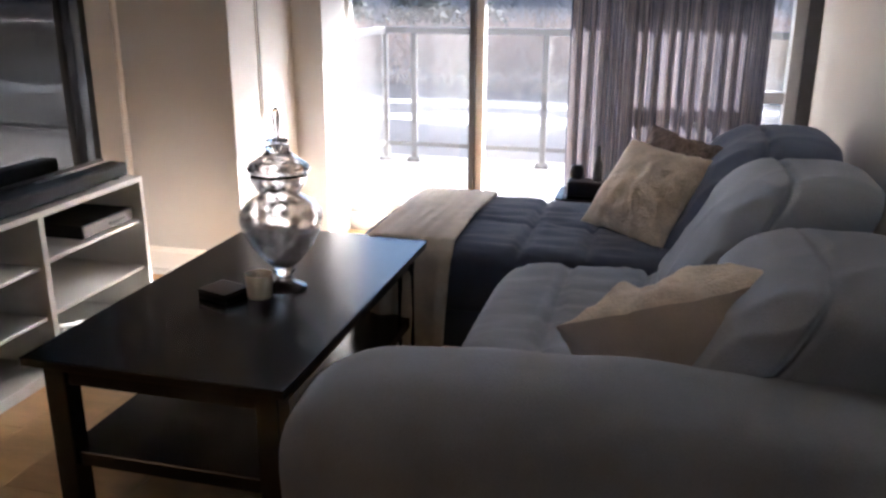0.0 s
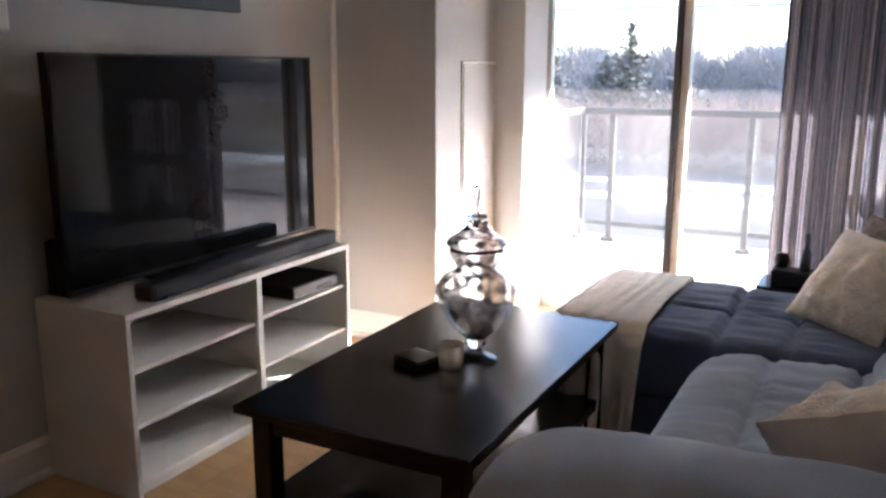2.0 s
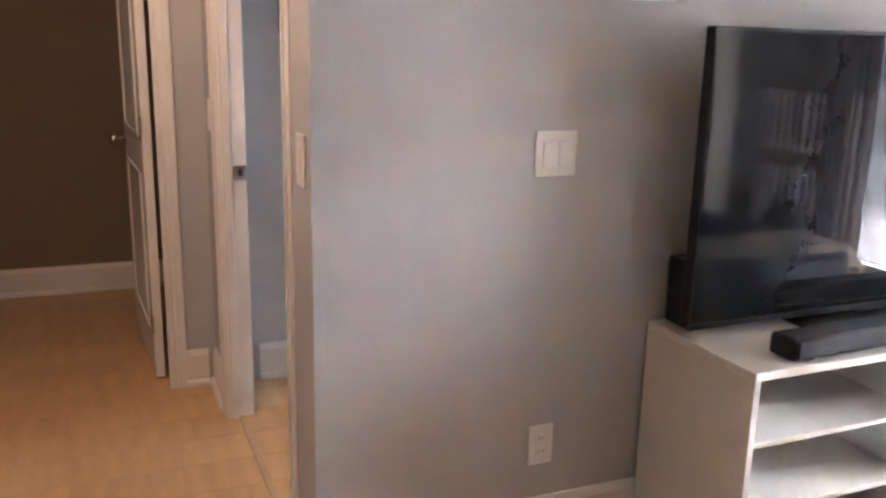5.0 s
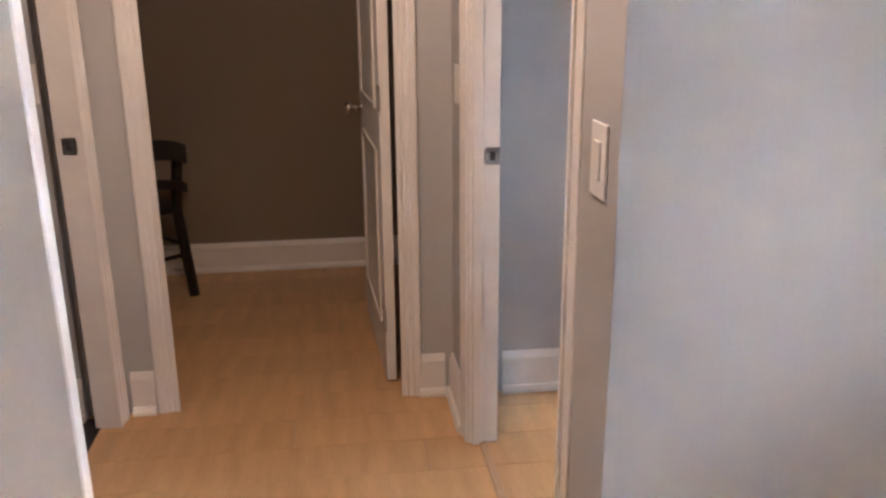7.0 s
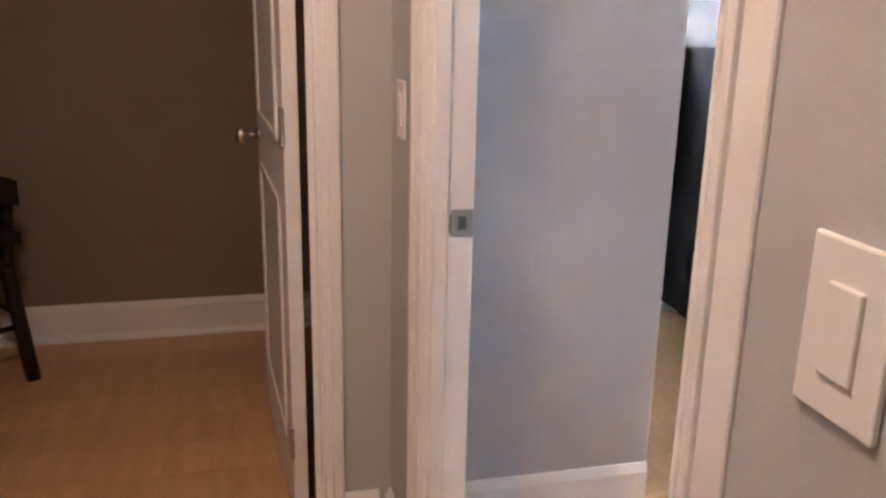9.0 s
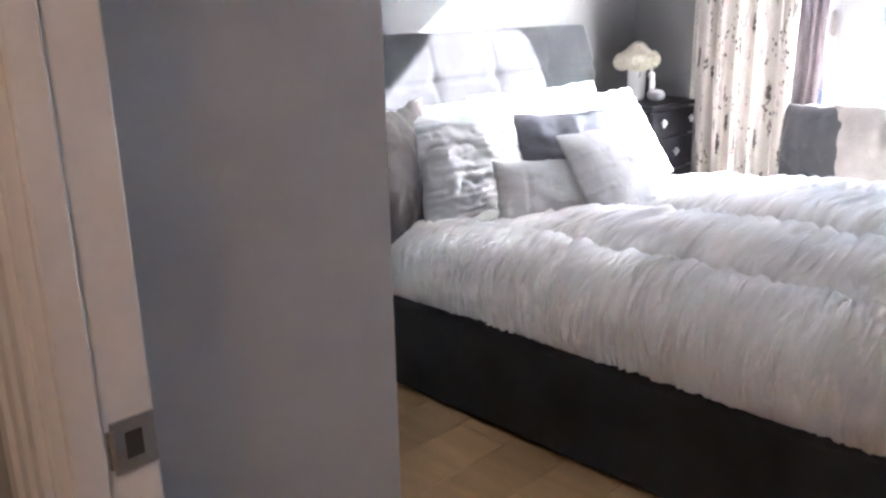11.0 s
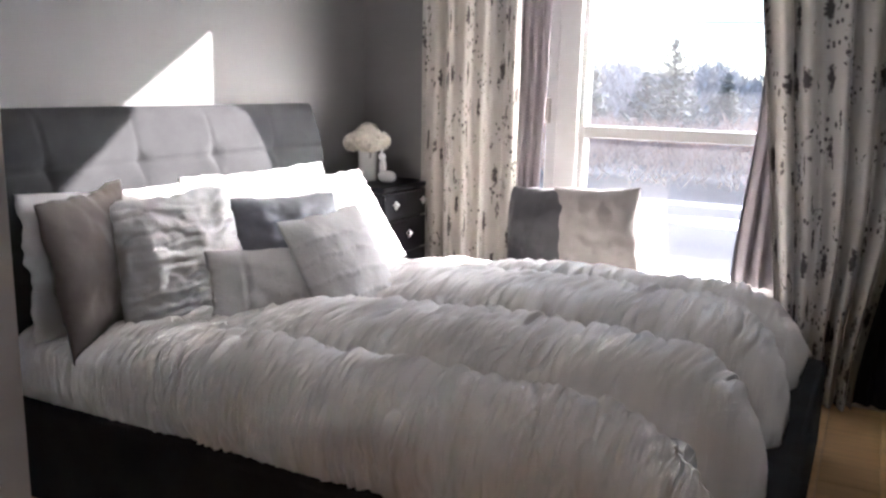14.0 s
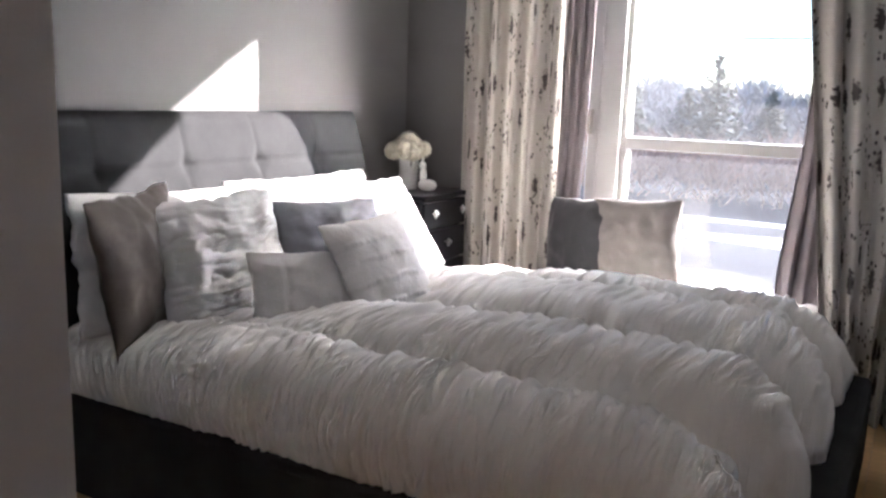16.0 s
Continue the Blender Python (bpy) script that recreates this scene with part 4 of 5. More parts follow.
def twigs(name, label, x0, x1, y0, y1, top, count, mt, seed, length, lean=0.5, wid=0.05):
    """Leafless scrub: many thin crossing twigs from the ground up, in clumps of uneven height."""
    rng = random.Random(seed)
    vs, fs = [], []
    for _ in range(count):
        x, y = rng.uniform(x0, x1), rng.uniform(y0, y1)
        h = top(x) + 3.3
        z = -3.3 + h * rng.random() ** 0.7
        l = length * rng.uniform(0.5, 1.3)
        a = rng.uniform(0, 6.28)
        dx, dy, dz = lean * math.cos(a) * l, lean * math.sin(a) * l, l * rng.uniform(0.3, 1)
        w = wid * rng.uniform(0.5, 1.2)
        i = len(vs)
        vs += [(x - w, y, z), (x + w, y, z), (x + dx, y + dy, z + dz)]
        fs.append((i, i + 1, i + 2))
    me = bpy.data.meshes.new(name)
    me.from_pydata(vs, [], fs)
    me.materials.append(mt)
    return tagged(new(name, me), label, "shrubs", "", "stuff")
twigs("brushwood", "brown bare winter brushwood along the road", -55, 45, 40, 47, lambda x: -0.6 + 0.8 * nz(x * 0.12, 1), 26000, BRUSH, 3, 1.1, 0.6, 0.05)
GREYTWIG = mat("grey_bare_branches", (0.33, 0.31, 0.31), 0.95, var=0.3, scale=0.5, bump=0)
twigs("far_woods", "grey leafless winter woods in the distance", -75, 70, 62, 74, lambda x: 2.4 + 3.2 * nz(x * 0.09, 4) + 1.8 * nz(x * 0.3, 8), 80000, GREYTWIG, 5, 1.3, 0.7, 0.07)

def power_line():
    root = thing("power_line", "dark overhead cable strung between two wooden poles", "power line", at=(0, 38, -3.3))
    for x in (-60, 60):
        part("pole", tube([(x, 0, 0), (x, 0, 9.2)], lambda t: 0.16 - 0.05 * t, 10), BARK, root, smooth=True)
    part("cable", tube([(60 * k / 12, 0, 7.25 + 1.7 * (k / 12) ** 2) for k in range(-12, 13)], 0.045, 6), ASPHALT, root)
power_line()

def fir_tree(x, y, top, spread, seed):
    rng = random.Random(seed)
    root = thing("fir_tree", "dark green fir tree with uneven drooping branches", "tree", "firs by the road", (x, y, -3.3))
    h = top + 3.3
    part("trunk", tube([(0, 0, 0), (0.05, 0, h * 0.5), (0, 0.03, h * 0.98)], lambda t: 0.16 * (1 - t) + 0.02, 8), BARK, root)
    b = bmesh.new()
    z = h * 0.1
    while z < h:
        f = 1 - z / h
        for k in range(int(5 + 9 * f)):
            a = rng.uniform(0, 6.28)
            r = spread * (f ** 0.8) * rng.uniform(0.55, 1.15) + 0.12
            for s in range(int(6 + 12 * f)):
                t = (s + rng.random()) / (6 + 12 * f)
                p = Vector((math.cos(a) * r * t, math.sin(a) * r * t, z + rng.uniform(-0.15, 0.2) + 0.25 * t - 0.2 * t * t))
                q = rng.uniform(0, 6.28)
                l = rng.uniform(0.35, 0.75) * (0.6 + f)
                d = Vector((math.cos(q), math.sin(q), rng.uniform(-0.5, 0.7))) * l
                w = d.cross(Vector((0, 0, 1))).normalized() * 0.15
                b.faces.new((b.verts.new(p - w), b.verts.new(p + w), b.verts.new(p + d)))
        z += h * 0.035
    part("crown", b, FIR, root, "fir needles")
fir_tree(-14.6, 54, 4.2, 3.2, 1)
fir_tree(-19.5, 53, 2.3, 2.6, 2)
fir_tree(-17.0, 57, 2.2, 3.2, 3)
fir_tree(-11.8, 57, 2.0, 2.6, 6)
fir_tree(-3.5, 58, 3.4, 2.4, 4)
# power line across the sky
for px, py, pz in ((-60, 40, 6.6), (60, 43, 7)):
    part("utility_pole", tube([(px, py, -3.3), (px, py, pz + 0.4)], 0.14, 10), BARK, None, "weathered wooden utility pole by the road", category="pole")
part("overhead_cable", tube([(-60, 40, 6.6), (-20, 41, 5.9), (20, 42, 6.1), (60, 43, 7)], 0.025, 5), FRAME_D, None, "dark overhead cable across the sky", category="cable")

# ---- floors ----
floor = tagged(new("floor"), "honey maple plank floor", "floor", "", "structure")
PW, PL = 0.19, 1.5
pb = box(0, PW - 0.0015, 0, 1, -0.015, 0, 0.0, 1)
plank_mesh = bpy.data.meshes.new("plank")
pb.to_mesh(plank_mesh)
pb.free()
plank_mesh.materials.append(PLANK)
row = 0
x = -5.51
while x < XR - 0.02:
    y = YB
    first = PL * (0.25 + 0.75 * ((row * 0.37) % 1))
    while y < 5.12 - 0.01:
        ln = min(first if y == YB else PL, 5.12 - y)
        o = new("plank", plank_mesh)
        o.parent = floor
        o.location, o.scale = (x, y, 0), (1, ln - 0.0015, 1)
        y += ln
    x += PW
    row += 1
structure("bathroom_floor", box(-3.9, XT - 0.15, -1.6, 0.1, 0.001, 0.005), DARK_TILE)
structure("threshold", box(-3.56, -2.73, 1.335, 1.36, 0.0005, 0.006, 0.003, 2), mat("oak_threshold", (0.5, 0.34, 0.2), 0.4, bump=0.05))

# ---- living room: things ----
def curtain_set():
    curtain(-0.43, 0.54, 5.04, 0.04, 2.36, 15, 0.035, STRIPE, "striped_curtain", "dark grey and taupe vertically striped curtain hanging to the floor", 3)
curtain_set()

def sound_bar():
    root = thing("soundbar", "long black soundbar lying in front of the television", "soundbar", at=(0, 0, 0))
    root.matrix_world = pose(-2.075, 2.99, 0.638, 0, 0, 1.5)
    part("body", box(-0.045, 0.04, -0.545, 0.545, 0.004, 0.062, 0.012, 3), PLASTIC, root)
    part("grille", box(0.035, 0.043, -0.53, 0.53, 0.01, 0.056, 0.003, 1), GREY_CLOTH, root, "black cloth grille")
    for y in (-0.48, 0.48):
        part("foot", box(-0.03, 0.03, y - 0.015, y + 0.015, 0, 0.005), PLASTIC, root)
sound_bar()

def speaker():
    root = thing("speaker", "small black upright speaker behind the television", "speaker", at=(-2.37, 2.425, 0.638))
    part("cabinet", box(-0.05, 0.05, -0.06, 0.06, 0, 0.19, 0.006, 2), PLASTIC, root)
    part("grille", box(0.05, 0.055, -0.052, 0.052, 0.01, 0.18, 0.003, 1), GREY_CLOTH, root, "black cloth grille")
speaker()

def media_box():
    root = thing("media_box", "black cable box on a shelf of the white stand", "media player", at=(-2.14, 3.36, 0.455))
    part("body", box(-0.14, 0.1, -0.16, 0.16, 0.006, 0.058, 0.004, 2), PLASTIC, root)
    part("front_panel", box(0.1, 0.104, -0.155, 0.155, 0.01, 0.054, 0.001, 1), mat("silver_grey_plastic", (0.06, 0.06, 0.065), 0.35), root, "silver-grey front panel")
    for k in range(5):
        part("button", box(0.104, 0.107, 0.0 + k * 0.022, 0.012 + k * 0.022, 0.024, 0.034), PLASTIC, root)
    for x in (-0.11, 0.07):
        for y in (-0.13, 0.13):
            part("foot", box(x - 0.01, x + 0.01, y - 0.01, y + 0.01, 0, 0.007), PLASTIC, root)
media_box()

def apothecary_jar():
    root = thing("apothecary_jar", "tall smoky mercury glass apothecary jar with a lid", "glass jar", at=(-1.055, 2.869, 0.478))
    body = [(0, 0), (0.066, 0.0), (0.07, 0.004), (0.066, 0.01), (0.03, 0.022), (0.02, 0.04), (0.026, 0.052), (0.036, 0.058), (0.03, 0.066), (0.034, 0.076), (0.06, 0.1), (0.092, 0.14), (0.118, 0.19), (0.129, 0.225), (0.126, 0.25), (0.108, 0.275), (0.08, 0.293), (0.064, 0.303), (0.062, 0.31), (0.072, 0.325), (0.083, 0.345), (0.086, 0.36), (0.083, 0.372)]
    inner = [(r - 0.004, h) for r, h in body[::-1] if h > 0.07] + [(0, 0.08)]
    part("bowl", lathe(body + inner, n=48), MERCURY, root, "smoky ribbed glass", smooth=True)
    lid = part("lid", lathe([(0.078, 0.374), (0.093, 0.378), (0.095, 0.386), (0.088, 0.396), (0.066, 0.41), (0.046, 0.425), (0.034, 0.437), (0.036, 0.443), (0.036, 0.452), (0.014, 0.457), (0.0, 0.458), (0, 0.45), (0.03, 0.436), (0.062, 0.406), (0.084, 0.392), (0.084, 0.38), (0.078, 0.374)], n=48), MERCURY, root, "domed glass lid", smooth=True)
    part("lid_silvering", lathe([(0.082, 0.383), (0.081, 0.39), (0.06, 0.4035), (0.029, 0.433), (0.0, 0.434)], n=40), SILVER, lid, "mottled silver lining", smooth=True)
    part("finial", lathe([(0, 0.457), (0.012, 0.458), (0.009, 0.468), (0.008, 0.49), (0.01, 0.51), (0.013, 0.53), (0.012, 0.55), (0.007, 0.562), (0, 0.566)], n=20), MERCURY, lid, "drop-shaped glass finial", smooth=True)
    part("collar", lathe([(0.0, 0.458), (0.022, 0.459), (0.033, 0.464), (0.033, 0.47), (0.022, 0.475), (0.0, 0.476)], n=28), GLASS, lid, "clear glass collar under the finial", smooth=True)
    # silvering inside, blotched
    part("silvering", lathe([(0.03, 0.082), (0.086, 0.14), (0.112, 0.19), (0.122, 0.225), (0.119, 0.25), (0.1, 0.272), (0.073, 0.29), (0.0575, 0.304), (0.066, 0.325), (0.077, 0.345), (0.078, 0.36)], n=48), SILVER, root, "mottled silver lining", smooth=True)
apothecary_jar()

def candle():
    root = thing("candle", "cream candle in a small clear glass", "candle", at=(-1.095, 2.775, 0.478))
    part("cup", lathe([(0, 0), (0.034, 0), (0.037, 0.004), (0.041, 0.075), (0.0395, 0.076), (0.038, 0.06), (0, 0.058)], n=32), WAX, root, "frosted white cup of wax", smooth=True)
    part("wick", tube([(0, 0, 0.059), (0.001, 0, 0.07)], 0.001, 6), FRAME_D, root)
candle()

def trinket_box():
    root = thing("trinket_box", "small flat black box lying on the coffee table", "box")
    root.matrix_world = pose(-1.2, 2.745, 0.478, 0, 0, -18)
    part("base", box(-0.058, 0.058, -0.05, 0.05, 0, 0.022, 0.004, 2), PLASTIC, root)
    part("lid", box(-0.06, 0.06, -0.052, 0.052, 0.023, 0.032, 0.004, 2), PLASTIC, root)
trinket_box()

def wall_picture():
    root = thing("picture_frame", "wide dark framed picture hung high above the television", "picture", at=(XT, 2.67, 1.62))
    FR = mat("espresso_frame", (0.03, 0.026, 0.026), 0.4, var=0.2, bump=0.05)
    w, h, t = 1.46, 0.6, 0.09
    part("frame_rail", box(0, 0.035, -w / 2, w / 2, 0, t, 0.006, 2), FR, root)
    part("frame_rail", box(0, 0.035, -w / 2, w / 2, h - t, h, 0.006, 2), FR, root)
    part("frame_stile", box(0, 0.035, -w / 2, -w / 2 + t, t, h - t, 0.006, 2), FR, root)
    part("frame_stile", box(0, 0.035, w / 2 - t, w / 2, t, h - t, 0.006, 2), FR, root)
    part("canvas", box(0.002, 0.02, -w / 2 + t, w / 2 - t, t, h - t), mat("grey_print", (0.2, 0.2, 0.21), 0.7, var=0.4, scale=4), root, "muted grey print")
wall_picture()

def thermostat():
    root = thing("thermostat", "white wall thermostat with a small grey display", "thermostat", at=(XT, 2.248, 1.56))
    part("cover", box(0, 0.026, -0.083, 0.083, -0.058, 0.058, 0.012, 3), PLATE, root)
    part("display", box(0.0255, 0.028, -0.045, 0.025, -0.02, 0.032, 0.002, 1), mat("lcd_grey", (0.3, 0.32, 0.3), 0.3, bump=0), root, "grey lcd display")
    part("button", box(0.0255, 0.029, 0.04, 0.056, -0.005, 0.028, 0.002, 1), PLATE, root)
    part("button", box(0.0255, 0.029, -0.04, 0.04, -0.043, -0.033, 0.002, 1), PLATE, root)
thermostat()
part("cable_cover", box(XT, XT + 0.018, 4.085, 4.118, 0.14, 2.49, 0.006, 2), TRIM, None, "white cable cover strip running up the wall corner", category="cable cover")
panel = thing("access_panel", "pale flush access panel on the column", "access panel", at=(-1.87, 4.6, 1.43))
part("frame", box(0.0, 0.008, -0.21, 0.2, -0.95, 0.0, 0.003, 1), TRIM, panel)
part("door", box(0.006, 0.011, -0.195, 0.185, -0.935, -0.015, 0.002, 1), WALL, panel)
# raised dark strip drawn for the shadow along the panel's edge
part("gap", box(0.003, 0.009, -0.2025, -0.196, -0.935, -0.015), FRAME_D, panel, "dark strip for the shadow gap")

def lean(x, y, z, w_dir, tilt, roll=0):
    """Pose of a pillow whose face looks along -y before the turn; w_dir turns it about z, tilt leans it back."""
    return pose(x, y, z) @ pose(0, 0, 0, 0, 0, w_dir) @ pose(0, 0, 0, -tilt, 0, 0) @ pose(0, 0, 0, 0, roll, 0)
def cushion_fur(m, name, label, w, h, t, mt, seed, wrinkle=0.01, ruche=0.0, cat="cushion", group="", rows=(), cols=(), fray=0.012):
    o = part(name, pillow(w, h, t, m, seed, wrinkle, ruche, 84 if ruche or rows else 48, (1, -1), rows, cols, fray), mt, None, label, smooth=True, category=cat)
    return tagged(o, "", "", group)
cushion_fur(lean(0.016, 3.853, 0.627, -36, 39, 5), "throw_pillow", "cream plush cushion leaning on the sofa back", 0.42, 0.41, 0.17, CREAM_FUR, 2, 0.012)
BAND = mat("brown_striped_weave", (0.2, 0.16, 0.15), 0.9, var=0.5, scale=5, bump=0.3, bscale=200, stretch=(9, 9, 1))
cushion_fur(lean(0.1, 3.96, 0.645, -36, 30, 8), "throw_pillow", "brown banded cushion behind the cream one", 0.42, 0.42, 0.12, BAND, 5, 0.01)
def two_sided_cushion():
    m = lean(0.16, 2.61, 0.52, 14, -28, -19)
    root = thing("throw_pillow", "cushion with cream plush front and taupe back slumped on the seat", "cushion")
    part("back_panel", pillow(0.6, 0.4, 0.36, m, 8, 0.012, 0, 48, (-1,), fray=0.02), BEIGE, root, "taupe cotton back", smooth=True)
    part("front_panel", pillow(0.6, 0.4, 0.32, m, 8, 0.04, 0.012, 84, (1,), fray=0.02), CREAM_FUR, root, "cream plush front", smooth=True)
two_sided_cushion()
def throw():
    """Knitted blanket laid over the chaise end, hanging to the floor at the near side."""
    b = bmesh.new()
    prof = [(3.43, 0.03), (3.425, 0.2), (3.43, 0.36), (3.45, 0.44), (3.5, 0.478), (3.7, 0.482), (3.95, 0.482), (4.2, 0.482), (4.33, 0.47), (4.37, 0.42), (4.375, 0.3), (4.38, 0.12)]
    nu, nv = 50, 90
    g = []
    for i in range(nu + 1):
        u = i / nu
        row = []
        for j in range(nv + 1):
            f = j / nv * (len(prof) - 1)
            a = min(int(f), len(prof) - 2)
            t = f - a
            y = prof[a][0] + (prof[a + 1][0] - prof[a][0]) * t
            z = prof[a][1] + (prof[a + 1][1] - prof[a][1]) * t
            w0, w1 = -1.06, -0.66
            hang = max(0, (0.44 - z) / 0.44)
            x = w0 + (w1 - w0) * u + 0.02 * nz(y * 3, u * 2) + (0.06 * hang * (0.5 - u))
            fold = 0.012 * math.sin(u * 22 + 2 * nz(y * 2, u)) 
            side = 1 if y < 3.9 else -1
            if hang > 0.05:
                y -= side * (fold + 0.012)
            else:
                z += 0.006 + 0.5 * abs(fold)
            # rounds over the chaise end
            z -= 0.1 * max(0, (-0.98 - x) / 0.08) ** 2 if hang < 0.1 else 0
            row.append(b.verts.new((x, y, z)))
        g.append(row)
    for i in range(nu):
        for j in range(nv):
            b.faces.new((g[i][j], g[i + 1][j], g[i + 1][j + 1], g[i][j + 1]))
    bmesh.ops.recalc_face_normals(b, faces=b.faces[:])
    o = part("throw_blanket", b, THROW, None, "cream knitted throw draped over the chaise", smooth=True, category="blanket")
    s = o.modifiers.new("cloth", 'SOLIDIFY')
    s.thickness = 0.008
throw()

def side_table():
    root = thing("side_table", "small dark table behind the chaise", "side table", at=(-0.28, 4.62, 0))
    part("top", box(-0.13, 0.13, -0.13, 0.13, 0.4, 0.425, 0.004, 2), BLACK_WOOD, root)
    for x in (-0.12, 0.08):
        for y in (-0.12, 0.08):
            part("leg", box(x, x + 0.04, y, y + 0.04, 0, 0.4), BLACK_WOOD, root)
    c = thing("caddy", "black caddy holding a slim bottle", "caddy", at=(-0.27, 4.6, 0.425))
    part("tray", box(-0.09, 0.09, -0.06, 0.06, 0, 0.07, 0.01, 2), PLASTIC, c)
    part("bottle", lathe([(0, 0.07), (0.022, 0.07), (0.022, 0.15), (0.011, 0.18), (0.011, 0.24), (0, 0.242)], 0.05, 0, 0, 20), mat("dark_bottle", (0.06, 0.065, 0.07), 0.15, bump=0), c, "dark slim bottle", smooth=True)
    part("sphere_knob", lathe([(0, 0.07), (0.03, 0.08), (0.036, 0.11), (0.025, 0.14), (0, 0.145)], -0.05, 0, 0, 20), PLASTIC, c, smooth=True)
side_table()

# ---- bedroom: things ----
G = "pillows on the bed"
# faces look to +x (towards the foot)
cushion_fur(lean(-5.1, 3.2, 0.735, 95, 8, 3), "pillow", "white cotton sleeping pillow against the headboard", 0.76, 0.44, 0.16, PILLOW_W, 1, 0.016, cat="pillow", group=G, fray=0.018)
cushion_fur(lean(-5.08, 3.93, 0.735, 89, 18, 0), "pillow", "white cotton sleeping pillow against the headboard", 0.86, 0.46, 0.18, PILLOW_W, 2, 0.016, cat="pillow", group=G, fray=0.028)
cushion_fur(lean(-5.03, 3.05, 0.73, 108, 9, -3), "pillow", "taupe velvet pillow with flanged edge", 0.45, 0.48, 0.13, PILLOW_G, 3, 0.007, cat="pillow", group=G)
cushion_fur(lean(-4.91, 3.27, 0.71, 68, 22, -6), "pillow", "white ruched cotton euro pillow", 0.47, 0.5, 0.17, PILLOW_W, 4, 0.014, 0.014, cat="pillow", group=G)
cushion_fur(lean(-4.92, 4.12, 0.735, 68, 41, -5), "pillow", "white ruched cotton euro pillow", 0.53, 0.46, 0.18, PILLOW_W, 5, 0.014, 0.012, cat="pillow", group=G, fray=0.028)
cushion_fur(lean(-4.75, 3.62, 0.755, 60, 27, 0), "pillow", "slate grey satin cushion", 0.41, 0.34, 0.14, PILLOW_B, 6, 0.01, cat="pillow", group=G)
cushion_fur(lean(-4.62, 3.345, 0.66, 60, 22, 2), "pillow", "small white oblong cushion", 0.39, 0.26, 0.13, PILLOW_W, 7, 0.004, cat="pillow", group=G, cols=(-0.45, 0.45))
cushion_fur(lean(-4.476, 3.55, 0.7, 72, 33, -6), "pillow", "white textured square cushion tipped over", 0.35, 0.42, 0.13, PILLOW_W, 8, 0.004, cat="pillow", group=G, rows=(-0.5, -0.15, 0.2, 0.5))

def flower_knob():
    """Stem and three rounded petals, along z."""
    b = lathe([(0.004, 0), (0.005, 0.014), (0.008, 0.018), (0.007, 0.025), (0, 0.027)], n=12)
    me = bpy.data.meshes.new("petal")
    for k in range(3):
        a = radians(120 * k + 90)
        q = puff(0.013 * math.cos(a), 0.013 * math.sin(a), 0.02, 0.02, 0.02, 0.012, 2.2, 4)
        q.to_mesh(me)
        q.free()
        b.from_mesh(me)
    bpy.data.meshes.remove(me)
    return b
def nightstand():
    x0, x1, y0, y1, h = -5.41, -5.0, 4.64, 5.08, 0.81
    root = thing("nightstand", "black nightstand with drawers and white flower knobs", "nightstand", at=((x0 + x1) / 2, (y0 + y1) / 2, 0))
    NB = mat("black_lacquer", (0.01, 0.01, 0.012), 0.35, var=0.2, bump=0.02, spec=0.15)
    hw, hd = (x1 - x0) / 2, (y1 - y0) / 2
    part("body", box(-hw, hw - 0.02, -hd, hd, 0.06, h - 0.025, 0.003, 1), NB, root)
    part("top", box(-hw, hw + 0.008, -hd - 0.008, hd + 0.008, h - 0.025, h, 0.006, 2), NB, root)
    for x in (-hw + 0.02, hw - 0.06):
        for y in (-hd + 0.01, hd - 0.05):
            part("foot", box(x, x + 0.04, y, y + 0.04, 0, 0.06), NB, root)
    for z0, z1, two in ((0.645, 0.775, True), (0.48, 0.635, False), (0.29, 0.47, True), (0.08, 0.28, True)):
        d = part("drawer", box(hw - 0.02, hw, -hd + 0.012, hd - 0.012, z0, z1, 0.004, 2), NB, root)
        for y in ((-0.13, 0.135) if two else (0.0,)):
            k = part("knob", flower_knob(), CERAMIC, d, "white flower-shaped knob", smooth=True)
            k.matrix_local = Matrix.Translation((hw, y, (z0 + z1) / 2 + 0.01)) @ pose(0, 0, 0, 0, 90, 0)
nightstand()

